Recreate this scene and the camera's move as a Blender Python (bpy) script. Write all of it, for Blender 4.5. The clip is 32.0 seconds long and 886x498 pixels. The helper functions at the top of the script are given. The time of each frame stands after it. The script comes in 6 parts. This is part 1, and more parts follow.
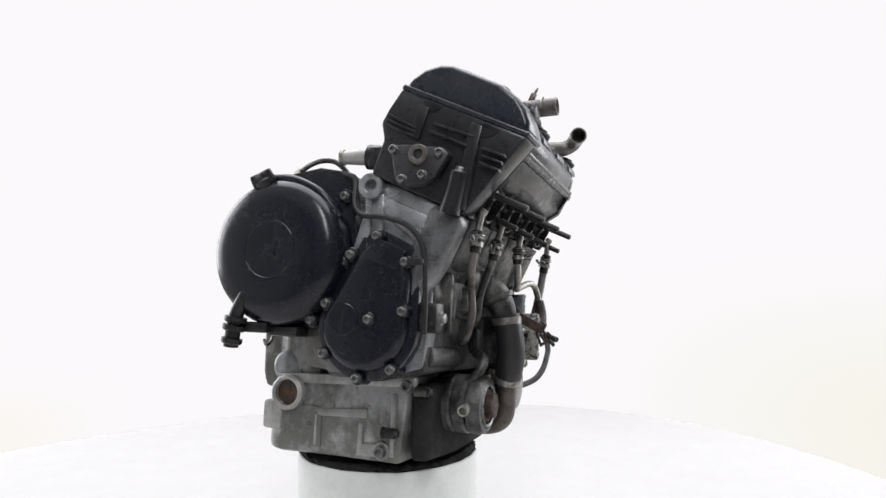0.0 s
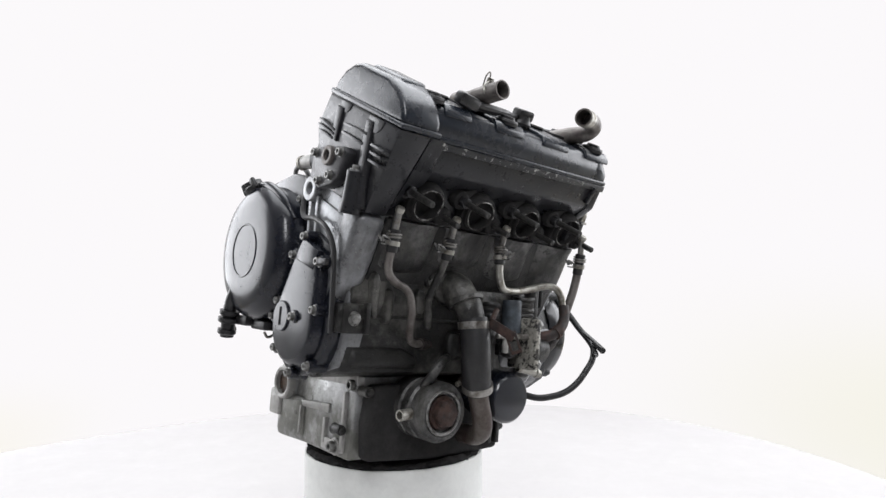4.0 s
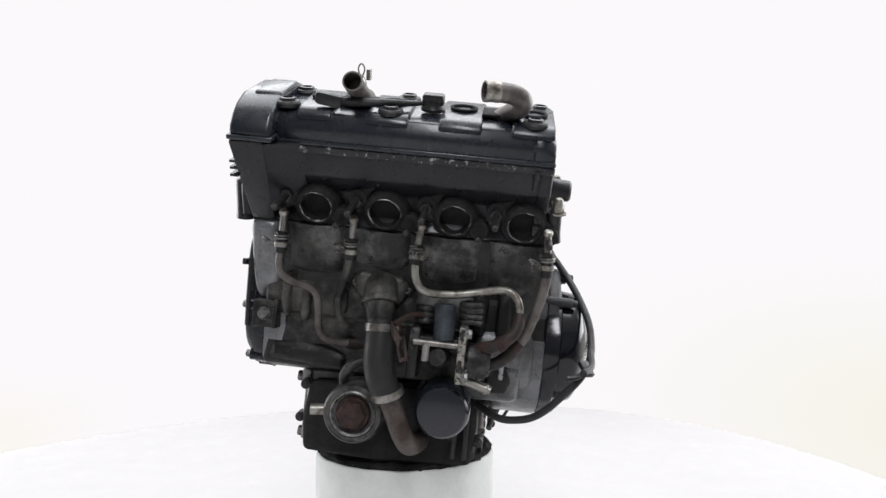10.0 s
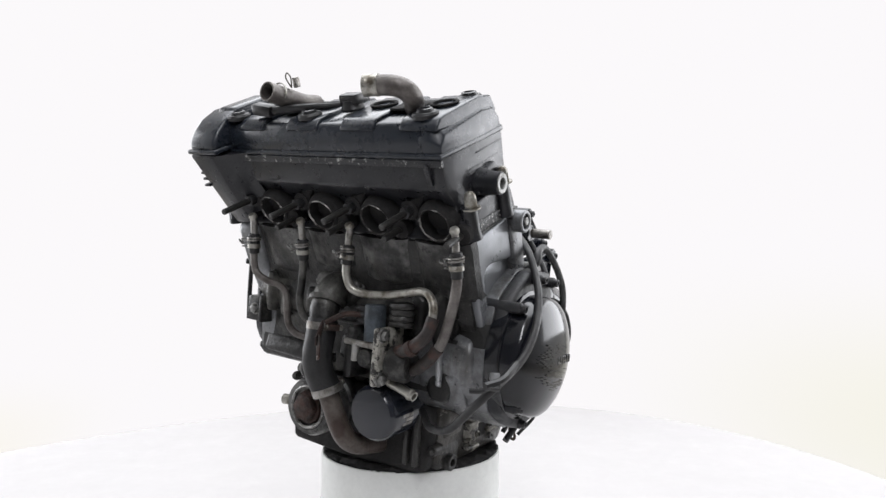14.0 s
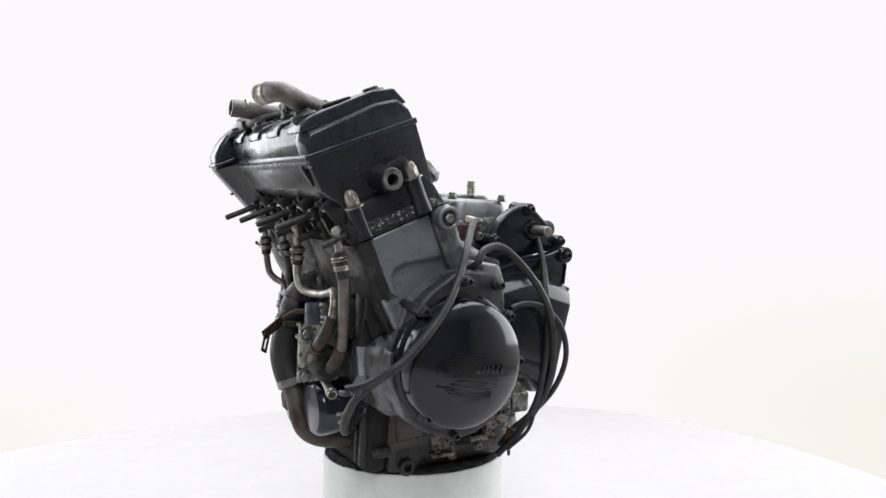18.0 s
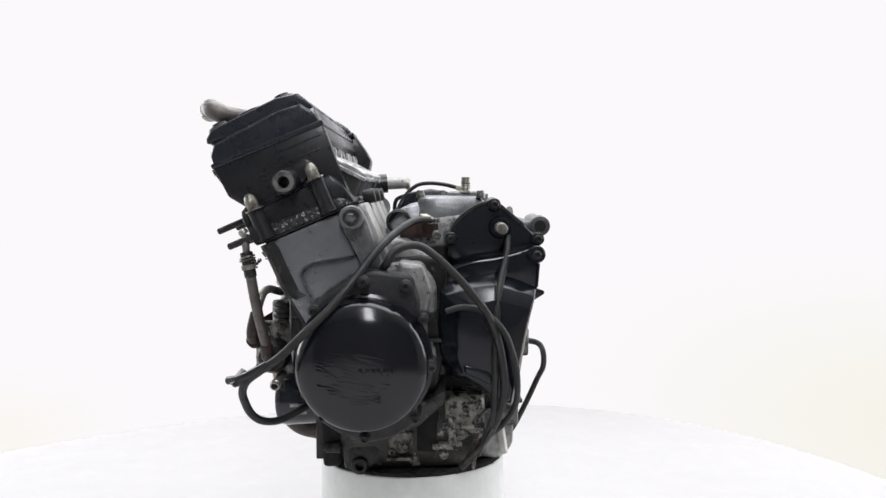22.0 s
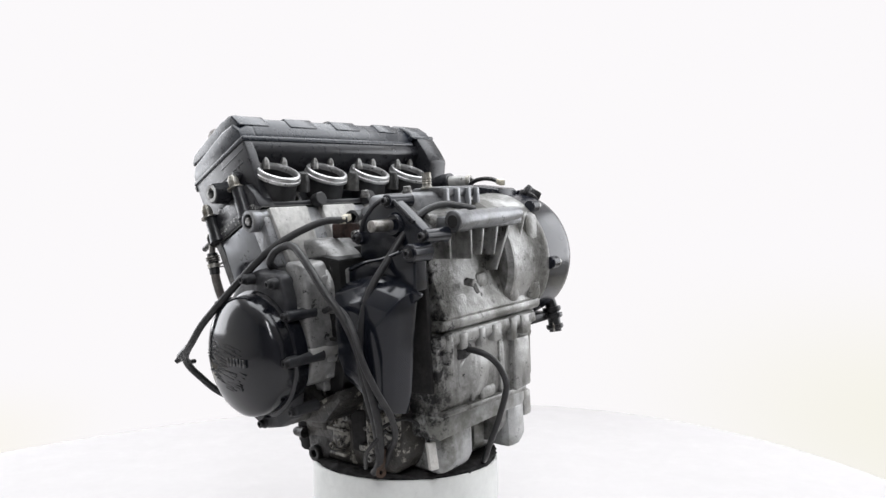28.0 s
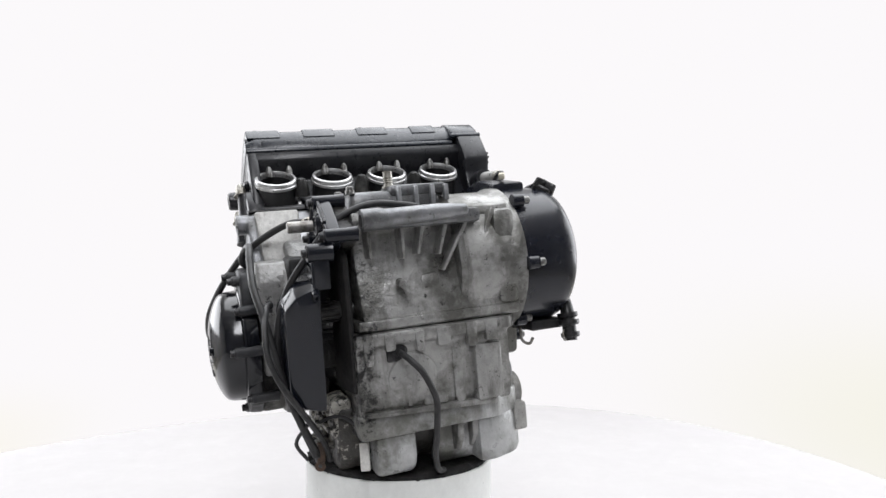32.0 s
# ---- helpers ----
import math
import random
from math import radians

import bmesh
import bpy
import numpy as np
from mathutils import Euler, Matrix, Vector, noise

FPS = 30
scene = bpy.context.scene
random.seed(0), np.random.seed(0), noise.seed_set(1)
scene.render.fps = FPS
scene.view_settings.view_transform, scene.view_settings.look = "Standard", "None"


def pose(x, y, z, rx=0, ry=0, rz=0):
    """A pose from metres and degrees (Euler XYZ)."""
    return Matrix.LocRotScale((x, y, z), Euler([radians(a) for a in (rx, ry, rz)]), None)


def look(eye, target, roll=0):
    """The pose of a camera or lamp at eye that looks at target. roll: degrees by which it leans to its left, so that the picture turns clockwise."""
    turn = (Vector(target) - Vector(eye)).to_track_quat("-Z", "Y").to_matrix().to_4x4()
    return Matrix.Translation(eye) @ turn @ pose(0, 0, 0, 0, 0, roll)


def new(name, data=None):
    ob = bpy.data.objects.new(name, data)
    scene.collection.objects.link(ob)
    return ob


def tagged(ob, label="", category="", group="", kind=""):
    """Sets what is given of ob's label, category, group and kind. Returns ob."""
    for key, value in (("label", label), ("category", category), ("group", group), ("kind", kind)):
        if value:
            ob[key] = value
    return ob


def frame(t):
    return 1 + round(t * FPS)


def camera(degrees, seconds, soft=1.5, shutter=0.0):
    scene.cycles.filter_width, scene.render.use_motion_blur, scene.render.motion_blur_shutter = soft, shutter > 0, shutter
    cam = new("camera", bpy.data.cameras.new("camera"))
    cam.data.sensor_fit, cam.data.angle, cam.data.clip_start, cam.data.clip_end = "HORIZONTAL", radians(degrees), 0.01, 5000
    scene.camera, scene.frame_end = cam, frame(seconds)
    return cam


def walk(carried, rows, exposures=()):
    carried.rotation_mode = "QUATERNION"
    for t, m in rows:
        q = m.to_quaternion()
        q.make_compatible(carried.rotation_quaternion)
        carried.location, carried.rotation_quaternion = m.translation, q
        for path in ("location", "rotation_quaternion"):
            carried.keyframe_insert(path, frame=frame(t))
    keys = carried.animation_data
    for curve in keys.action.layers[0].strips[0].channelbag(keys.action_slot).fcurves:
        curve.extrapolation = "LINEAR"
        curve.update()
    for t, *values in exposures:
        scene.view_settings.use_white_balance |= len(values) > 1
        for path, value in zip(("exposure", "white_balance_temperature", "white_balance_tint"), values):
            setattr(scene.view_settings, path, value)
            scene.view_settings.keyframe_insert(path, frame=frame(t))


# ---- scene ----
EYE_Z = 1.2                      # height of the lens above the room's floor
TABLE_Z = 0.75
AXIS_Z = EYE_Z + 0.0063          # level of the engine's own origin on the turning axis
cam = camera(64.8, 32.0, soft=1.45)
_yaw, _pitch = radians(3.55), radians(0.946)
_eye = Vector((0, -0.98, EYE_Z))
_way = Vector((math.sin(_yaw) * math.cos(_pitch), math.cos(_yaw) * math.cos(_pitch), math.sin(_pitch)))
walk(cam, [(0.0, look(_eye, _eye + _way, 0.13)), (32.0, look(_eye, _eye + _way, 0.13))])

# the turning of the drum and of what stands on it: seconds, degrees
TURN = [(0, 64.93), (2, 50.54), (4, 36.14), (6, 21.7), (8, 7.2), (10, -7.23), (12, -21.63), (14, -35.95), (16, -49.98),
        (18, -63.95), (20, -78.16), (22, -92.25), (24, -106.15), (26, -120.18), (28, -134.2), (30, -148.51), (32, -162.81)]
LEAN_ROLL = 5.8                  # the engine stands tilted on the drum
BASE = Vector((0.0, 0.02, -0.262))   # foot of the engine in its own space

# ---- world and light ----
world = bpy.data.worlds.new("studio")
scene.world = world
world.use_nodes = True
world.node_tree.nodes["Background"].inputs[0].default_value = (1, 1, 1, 1)
world.node_tree.nodes["Background"].inputs[1].default_value = 0.3


def area_lamp(name, m, sx, sy, power, colour=(1, 1, 1)):
    data = bpy.data.lights.new(name, "AREA")
    data.shape, data.size, data.size_y, data.energy, data.color = "RECTANGLE", sx, sy, power, colour
    ob = new(name, data)
    ob.matrix_basis = m
    return ob


area_lamp("softbox_overhead", look((0.1, 0.35, 2.85), (0, 0.05, 1.1)), 2.4, 1.8, 50, (0.93, 0.955, 1.0))
area_lamp("softbox_side", look((-2.1, 1.25, 1.8), (0, 0.1, 1.15)), 1.9, 1.6, 42, (0.94, 0.955, 1.0))
area_lamp("softbox_side", look((2.1, 0.7, 1.8), (0, 0.1, 1.15)), 1.8, 1.6, 36, (0.94, 0.955, 1.0))
area_lamp("softbox_front", look((0.0, -1.65, 2.6), (0, 0, 1.1)), 0.3, 1.2, 18, (0.955, 0.96, 1.0))


# ---- materials ----
def nodes_of(name):
    m = bpy.data.materials.new(name)
    m.use_nodes = True
    t = m.node_tree
    return m, t, t.nodes["Principled BSDF"]


def noise_node(t, co, scale, detail=4, rough=0.6):
    n = t.nodes.new("ShaderNodeTexNoise")
    n.inputs["Scale"].default_value, n.inputs["Detail"].default_value, n.inputs["Roughness"].default_value = scale, detail, rough
    t.links.new(co, n.inputs["Vector"])
    return n.outputs["Fac"]


def ramp_node(t, fac, a, b, ca=(0, 0, 0, 1), cb=(1, 1, 1, 1)):
    r = t.nodes.new("ShaderNodeValToRGB")
    r.color_ramp.elements[0].position, r.color_ramp.elements[1].position = a, b
    r.color_ramp.elements[0].color, r.color_ramp.elements[1].color = ca, cb
    t.links.new(fac, r.inputs[0])
    return r.outputs[0]


def mix_node(t, fac, a, b):
    n = t.nodes.new("ShaderNodeMix")
    n.data_type = "RGBA"
    for value, socket in ((fac, n.inputs[0]), (a, n.inputs[6]), (b, n.inputs[7])):
        if isinstance(value, (tuple, float)):
            socket.default_value = value
        else:
            t.links.new(value, socket)
    return n.outputs[2]


def worn(name, base, dirt, rough=0.5, metal=0.0, stain=18, amount=(0.42, 0.62), grain=500, bump=0.15, chips=None, chip_at=(0.68, 0.70), coat=0.0, spread=0.75, lumps=0.0, runs=None, splash=None, dust=None):
    """A surface with stains, grain and relief, and, where given, chips of another colour."""
    m, t, b = nodes_of(name)
    co = t.nodes.new("ShaderNodeTexCoord").outputs["Object"]
    col = mix_node(t, ramp_node(t, noise_node(t, co, stain, 6, 0.65), *amount), (*base, 1), (*dirt, 1))
    tone = ramp_node(t, noise_node(t, co, stain * 9, 5, 0.7), 0.3, 0.7, (spread, spread, spread, 1), (1, 1, 1, 1))
    mul = t.nodes.new("ShaderNodeMix")
    mul.data_type, mul.blend_type = "RGBA", "MULTIPLY"
    mul.inputs[0].default_value = 1.0
    t.links.new(col, mul.inputs[6])
    t.links.new(tone, mul.inputs[7])
    col = mul.outputs[2]
    if runs:                             # oil and dirt that has run down
        way = t.nodes.new("ShaderNodeMapping")
        way.inputs["Scale"].default_value = (1, 1, 0.22)
        t.links.new(co, way.inputs["Vector"])
        col = mix_node(t, ramp_node(t, noise_node(t, way.outputs[0], 48, 5, 0.65), 0.52, 0.72), col, (*runs, 1))
        col = mix_node(t, ramp_node(t, noise_node(t, co, 240, 4, 0.8), 0.63, 0.70), col, (runs[0] * 0.4, runs[1] * 0.4, runs[2] * 0.4, 1))
    if chips:
        col = mix_node(t, ramp_node(t, noise_node(t, co, stain * 5, 8, 0.75), *chip_at), col, (*chips, 1))
    if dust:                             # dust flecks and dried smears
        col = mix_node(t, ramp_node(t, noise_node(t, co, 330, 3, 0.6), 0.64, 0.72), col, (*dust, 1))
        way = t.nodes.new("ShaderNodeMapping")
        way.inputs["Scale"].default_value = (1, 1, 0.3)
        way.inputs["Rotation"].default_value = (0.5, 0.2, 0.3)
        t.links.new(co, way.inputs["Vector"])
        col = mix_node(t, ramp_node(t, noise_node(t, way.outputs[0], 26, 7, 0.7), 0.58, 0.86), col, (dust[0] * 0.75, dust[1] * 0.75, dust[2] * 0.75, 1))
    if splash:                           # black oil thrown off by the chain, thickest beside it
        xyz = t.nodes.new("ShaderNodeSeparateXYZ")
        t.links.new(co, xyz.inputs[0])
        near = t.nodes.new("ShaderNodeMapRange")
        t.links.new(xyz.outputs[0], near.inputs[0])
        near.inputs[1].default_value, near.inputs[2].default_value, near.inputs[3].default_value, near.inputs[4].default_value = splash[0], splash[1], -0.16, 0.20
        add = t.nodes.new("ShaderNodeMath")
        add.operation = "ADD"
        t.links.new(near.outputs[0], add.inputs[0])
        t.links.new(noise_node(t, co, 60, 10, 0.78), add.inputs[1])
        col = mix_node(t, ramp_node(t, add.outputs[0], 0.49, 0.60), col, (0.012, 0.012, 0.012, 1))
    t.links.new(col, b.inputs["Base Color"])
    rr = ramp_node(t, noise_node(t, co, stain * 3, 7, 0.7), 0.32, 0.68, (rough * 0.68,) * 3 + (1,), (min(1, rough * 1.4),) * 3 + (1,))
    t.links.new(rr, b.inputs["Roughness"])
    b.inputs["Metallic"].default_value = metal
    b.inputs["Coat Weight"].default_value = coat
    bp = t.nodes.new("ShaderNodeBump")
    bp.inputs["Strength"].default_value, bp.inputs["Distance"].default_value = bump, 0.001
    t.links.new(noise_node(t, co, grain, 3), bp.inputs["Height"])
    if lumps:
        cast = t.nodes.new("ShaderNodeBump")
        cast.inputs["Strength"].default_value, cast.inputs["Distance"].default_value = lumps, 0.006
        t.links.new(noise_node(t, co, 45, 4, 0.6), cast.inputs["Height"])
        t.links.new(cast.outputs[0], bp.inputs["Normal"])
    t.links.new(bp.outputs[0], b.inputs["Normal"])
    return m


ALU = worn("cast_aluminium", (0.47, 0.482, 0.497), (0.235, 0.241, 0.248), 0.34, 0.45, 11, (0.42, 0.70), 420, 0.3, (0.026, 0.026, 0.026), (0.63, 0.67), 0.0, 0.78, 0.22, (0.13, 0.128, 0.122))
ALU_OILY = worn("chain_oiled_aluminium", (0.40, 0.40, 0.388), (0.135, 0.134, 0.122), 0.36, 0.4, 13, (0.44, 0.57), 420, 0.35, (0.026, 0.026, 0.026), (0.62, 0.66), 0.0, 0.76, 0.3, (0.13, 0.128, 0.12), (0.062, 0.135))
ALU_PALE = worn("pale_aluminium", (0.52, 0.515, 0.495), (0.28, 0.275, 0.26), 0.42, 0.25, 14, (0.44, 0.72), 420, 0.35, (0.05, 0.048, 0.045), (0.64, 0.68), 0.0, 0.74, 0.25, (0.22, 0.215, 0.20))
PAN_GREY = worn("pale_oiled_pan", (0.53, 0.538, 0.536), (0.185, 0.186, 0.168), 0.36, 0.35, 13, (0.43, 0.58), 420, 0.35, (0.05, 0.048, 0.045), (0.64, 0.68), 0.0, 0.76, 0.25, (0.20, 0.198, 0.185), (0.075, 0.14))
ALU_DIRTY = worn("grimy_aluminium", (0.150, 0.147, 0.134), (0.0175, 0.0172, 0.0162), 0.42, 0.2, 14, (0.34, 0.50), 380, 0.6, (0.30, 0.295, 0.27), (0.67, 0.72), 0.0, 0.55, 0.45)
ALU_CLEAN = worn("machined_aluminium", (0.56, 0.56, 0.555), (0.34, 0.34, 0.335), 0.32, 0.7, 40, (0.5, 0.7), 600, 0.06)
BLACK = worn("satin_black_paint", (0.0105, 0.0120, 0.0180), (0.0125, 0.0142, 0.0205), 0.22, 0.0, 9, (0.45, 0.7), 700, 0.04, (0.16, 0.16, 0.16), (0.765, 0.775), 0.0, dust=(0.015, 0.016, 0.020))
GLOSS_BLACK = worn("glossy_black_enamel", (0.0055, 0.0062, 0.0090), (0.0080, 0.0088, 0.0120), 0.14, 0.0, 9, (0.45, 0.7), 700, 0.015, (0.22, 0.22, 0.22), (0.755, 0.765), 0.10, dust=(0.011, 0.012, 0.015))
BLACK_DULL = worn("dull_black_paint", (0.0140, 0.0178, 0.0250), (0.0190, 0.0230, 0.0305), 0.27, 0.0, 12, (0.42, 0.68), 500, 0.05, (0.20, 0.195, 0.185), (0.765, 0.78), 0.1, 0.85, dust=(0.026, 0.031, 0.039))
BLACK_WORN = worn("chipped_black_paint", (0.0155, 0.0160, 0.0190), (0.0215, 0.0220, 0.0250), 0.32, 0.0, 26, (0.42, 0.66), 600, 0.05, (0.27, 0.27, 0.26), (0.695, 0.71), 0.1, 0.75, 0.02, dust=(0.048, 0.049, 0.052))
BLACK_MATT = worn("matt_black_paint", (0.014, 0.015, 0.019), (0.032, 0.032, 0.033), 0.5, 0.0, 18, (0.40, 0.66), 450, 0.3, (0.20, 0.195, 0.18), (0.70, 0.73), 0.0, 0.7, 0.25)
COOLTUBE = worn("brown_stained_tube", (0.125, 0.108, 0.095), (0.055, 0.036, 0.030), 0.42, 0.3, 30, (0.42, 0.62), 400, 0.4, (0.02, 0.018, 0.017), (0.62, 0.68))
SATIN_GREY = worn("satin_grey_finish", (0.255, 0.265, 0.28), (0.16, 0.166, 0.175), 0.32, 0.4, 8, (0.42, 0.72), 420, 0.12, (0.05, 0.05, 0.05), (0.72, 0.76), 0.0, 0.9)
GREY_CAST = worn("streaked_grey_casting", (0.31, 0.318, 0.330), (0.105, 0.107, 0.110), 0.34, 0.45, 13, (0.38, 0.62), 420, 0.3, (0.028, 0.027, 0.026), (0.62, 0.67), 0.0, 0.75, 0.2, (0.09, 0.087, 0.08), dust=(0.25, 0.246, 0.235))
COVER_PLASTIC = worn("blue_black_plastic", (0.0085, 0.0100, 0.0150), (0.0125, 0.0145, 0.0200), 0.17, 0.0, 9, (0.45, 0.7), 600, 0.02, (0.15, 0.15, 0.15), (0.785, 0.795))
BLACK.node_tree.nodes["Principled BSDF"].inputs["Specular IOR Level"].default_value = 0.42
COVER_PLASTIC.node_tree.nodes["Principled BSDF"].inputs["Specular IOR Level"].default_value = 0.45
BLACK_WORN.node_tree.nodes["Principled BSDF"].inputs["Specular IOR Level"].default_value = 0.35
BAND_ALU = worn("dark_edged_pale_casting", (0.36, 0.36, 0.352), (0.15, 0.149, 0.145), 0.38, 0.3, 14, (0.44, 0.70), 400, 0.4, (0.030, 0.030, 0.030), (0.59, 0.625), 0.0, 0.74, 0.5, (0.20, 0.197, 0.185))
GREY_PAINT = worn("worn_grey_black_paint", (0.045, 0.045, 0.048), (0.020, 0.020, 0.021), 0.35, 0.0, 40, (0.4, 0.65), 450, 0.3, (0.22, 0.21, 0.20), (0.70, 0.72))
CASE_DARK = worn("dark_oily_casting", (0.040, 0.039, 0.036), (0.0185, 0.0182, 0.0178), 0.40, 0.1, 22, (0.38, 0.60), 380, 0.6, (0.17, 0.165, 0.145), (0.64, 0.72), 0.0, 0.6, 0.6, dust=(0.060, 0.057, 0.050))
ALU_MID = worn("dull_olive_aluminium", (0.215, 0.214, 0.206), (0.028, 0.0275, 0.027), 0.38, 0.3, 13, (0.36, 0.52), 400, 0.5, (0.013, 0.013, 0.013), (0.575, 0.62), 0.0, 0.65, 0.3, (0.06, 0.058, 0.052))
PATCHY = worn("oily_grime_over_aluminium", (0.024, 0.023, 0.022), (0.06, 0.056, 0.048), 0.42, 0.1, 10, (0.40, 0.6), 380, 0.5, (0.38, 0.365, 0.32), (0.60, 0.66), 0.0, 0.6, 0.6)
PALE_PATCHY = worn("pale_casting_in_grime", (0.50, 0.485, 0.43), (0.20, 0.19, 0.165), 0.42, 0.15, 16, (0.40, 0.62), 380, 0.5, (0.018, 0.017, 0.016), (0.50, 0.55), 0.0, 0.6, 0.6, (0.10, 0.095, 0.08))
CHIPPED = worn("flaking_black_paint", (0.014, 0.015, 0.017), (0.03, 0.03, 0.03), 0.45, 0.0, 64, (0.45, 0.7), 450, 0.3, (0.42, 0.42, 0.40), (0.56, 0.585))
RUBBER = worn("black_rubber", (0.0165, 0.0165, 0.0175), (0.023, 0.0225, 0.022), 0.48, 0.0, 25, (0.45, 0.7), 300, 0.25, dust=(0.032, 0.0315, 0.031))
PLASTIC = worn("black_plastic", (0.017, 0.017, 0.018), (0.024, 0.024, 0.024), 0.38, 0.0, 30, (0.5, 0.7), 600, 0.1, dust=(0.05, 0.05, 0.05))
LIP = worn("scraped_sooty_metal", (0.50, 0.49, 0.47), (0.03, 0.026, 0.024), 0.35, 0.3, 60, (0.40, 0.52), 500, 0.3)
STEEL = worn("dull_steel", (0.36, 0.35, 0.33), (0.10, 0.085, 0.07), 0.38, 0.8, 60, (0.45, 0.68), 500, 0.2)
FLAKING = worn("patchily_flaking_black_paint", (0.014, 0.015, 0.018), (0.026, 0.027, 0.028), 0.42, 0.0, 22, (0.45, 0.7), 450, 0.2, (0.40, 0.40, 0.38), (0.575, 0.60), dust=(0.05, 0.05, 0.05))
RUST = worn("rusty_steel", (0.058, 0.030, 0.023), (0.019, 0.013, 0.011), 0.7, 0.1, 60, (0.4, 0.62), 400, 0.6, (0.16, 0.09, 0.07), (0.64, 0.72))
RUSTPIPE = worn("tarnished_tube", (0.195, 0.18, 0.168), (0.075, 0.064, 0.058), 0.45, 0.4, 35, (0.4, 0.66), 400, 0.3)
ZINC = worn("zinc_plated_steel", (0.46, 0.45, 0.41), (0.16, 0.14, 0.11), 0.38, 0.7, 60, (0.44, 0.64), 500, 0.15)
BOLT = worn("oily_bolt_steel", (0.30, 0.30, 0.29), (0.06, 0.055, 0.05), 0.4, 0.75, 120, (0.45, 0.65), 600, 0.2)
BOLT_DARK = worn("blackened_bolt_steel", (0.045, 0.045, 0.047), (0.016, 0.016, 0.017), 0.38, 0.5, 120, (0.45, 0.65), 600, 0.2, (0.25, 0.25, 0.24), (0.66, 0.70))
FILTER = worn("dark_blue_black_enamel", (0.012, 0.0145, 0.022), (0.018, 0.020, 0.027), 0.2, 0.0, 15, (0.45, 0.7), 600, 0.05, (0.3, 0.3, 0.3), (0.76, 0.77), 0.3)
# matt black: soot and black sheet, also shade painted into holes
SOOT_AND_SHADE = worn("soot_black_and_hole_shade", (0.0270, 0.0262, 0.0262), (0.036, 0.035, 0.0345), 0.95, 0.0, 60, (0.4, 0.6), 400, 0.4)
SOOT_AND_SHADE.node_tree.nodes["Principled BSDF"].inputs["Specular IOR Level"].default_value = 0.12
BLUEGREY = worn("oxidised_blue_grey_plug", (0.085, 0.102, 0.12), (0.035, 0.042, 0.05), 0.55, 0.3, 40, (0.4, 0.62), 400, 0.5, (0.24, 0.27, 0.29), (0.66, 0.70))
CREAM = worn("ivory_plastic", (0.62, 0.58, 0.47), (0.40, 0.36, 0.28), 0.45, 0.0, 40, (0.5, 0.75), 500, 0.05)
BROWN = worn("brown_gauze", (0.10, 0.060, 0.038), (0.05, 0.032, 0.022), 0.6, 0.0, 60, (0.4, 0.6), 500, 0.3)
HOSEBROWN = worn("brown_black_rubber", (0.026, 0.020, 0.018), (0.075, 0.034, 0.025), 0.6, 0.0, 45, (0.5, 0.68), 300, 0.4)
DRUM = worn("scuffed_white_plastic", (0.84, 0.855, 0.83), (0.72, 0.735, 0.71), 0.4, 0.0, 14, (0.45, 0.75), 300, 0.05, (0.25, 0.25, 0.25), (0.69, 0.71), 0.0, 0.93)
TABLE = worn("white_table_laminate", (0.485, 0.473, 0.470), (0.475, 0.463, 0.46), 0.8, 0.0, 4, (0.5, 0.8), 200, 0.03, None, (0.7, 0.72), 0.0, 0.97)
TABLE.node_tree.nodes["Principled BSDF"].inputs["Specular IOR Level"].default_value = 0.1
CEILINGWHITE = worn("white_ceiling_paint", (0.85, 0.85, 0.85), (0.80, 0.80, 0.80), 0.7, 0.0, 4, (0.5, 0.8), 200, 0.03, None, (0.7, 0.72), 0.0, 0.97)
WALLGREY = worn("grey_wall_paint", (0.24, 0.242, 0.255), (0.21, 0.212, 0.225), 0.8, 0.0, 2, (0.5, 0.8), 100, 0.05, None, (0.7, 0.72), 0.0, 0.95)
CURTAIN = worn("grey_studio_cloth", (0.21, 0.21, 0.225), (0.23, 0.23, 0.245), 0.9, 0.0, 3, (0.4, 0.7), 200, 0.2, None, (0.7, 0.72), 0.0, 0.9)
FLOORMAT = worn("pale_floor", (0.70, 0.66, 0.58), (0.64, 0.60, 0.52), 0.6, 0.0, 3, (0.4, 0.7), 100, 0.05, None, (0.7, 0.72), 0.0, 0.95)


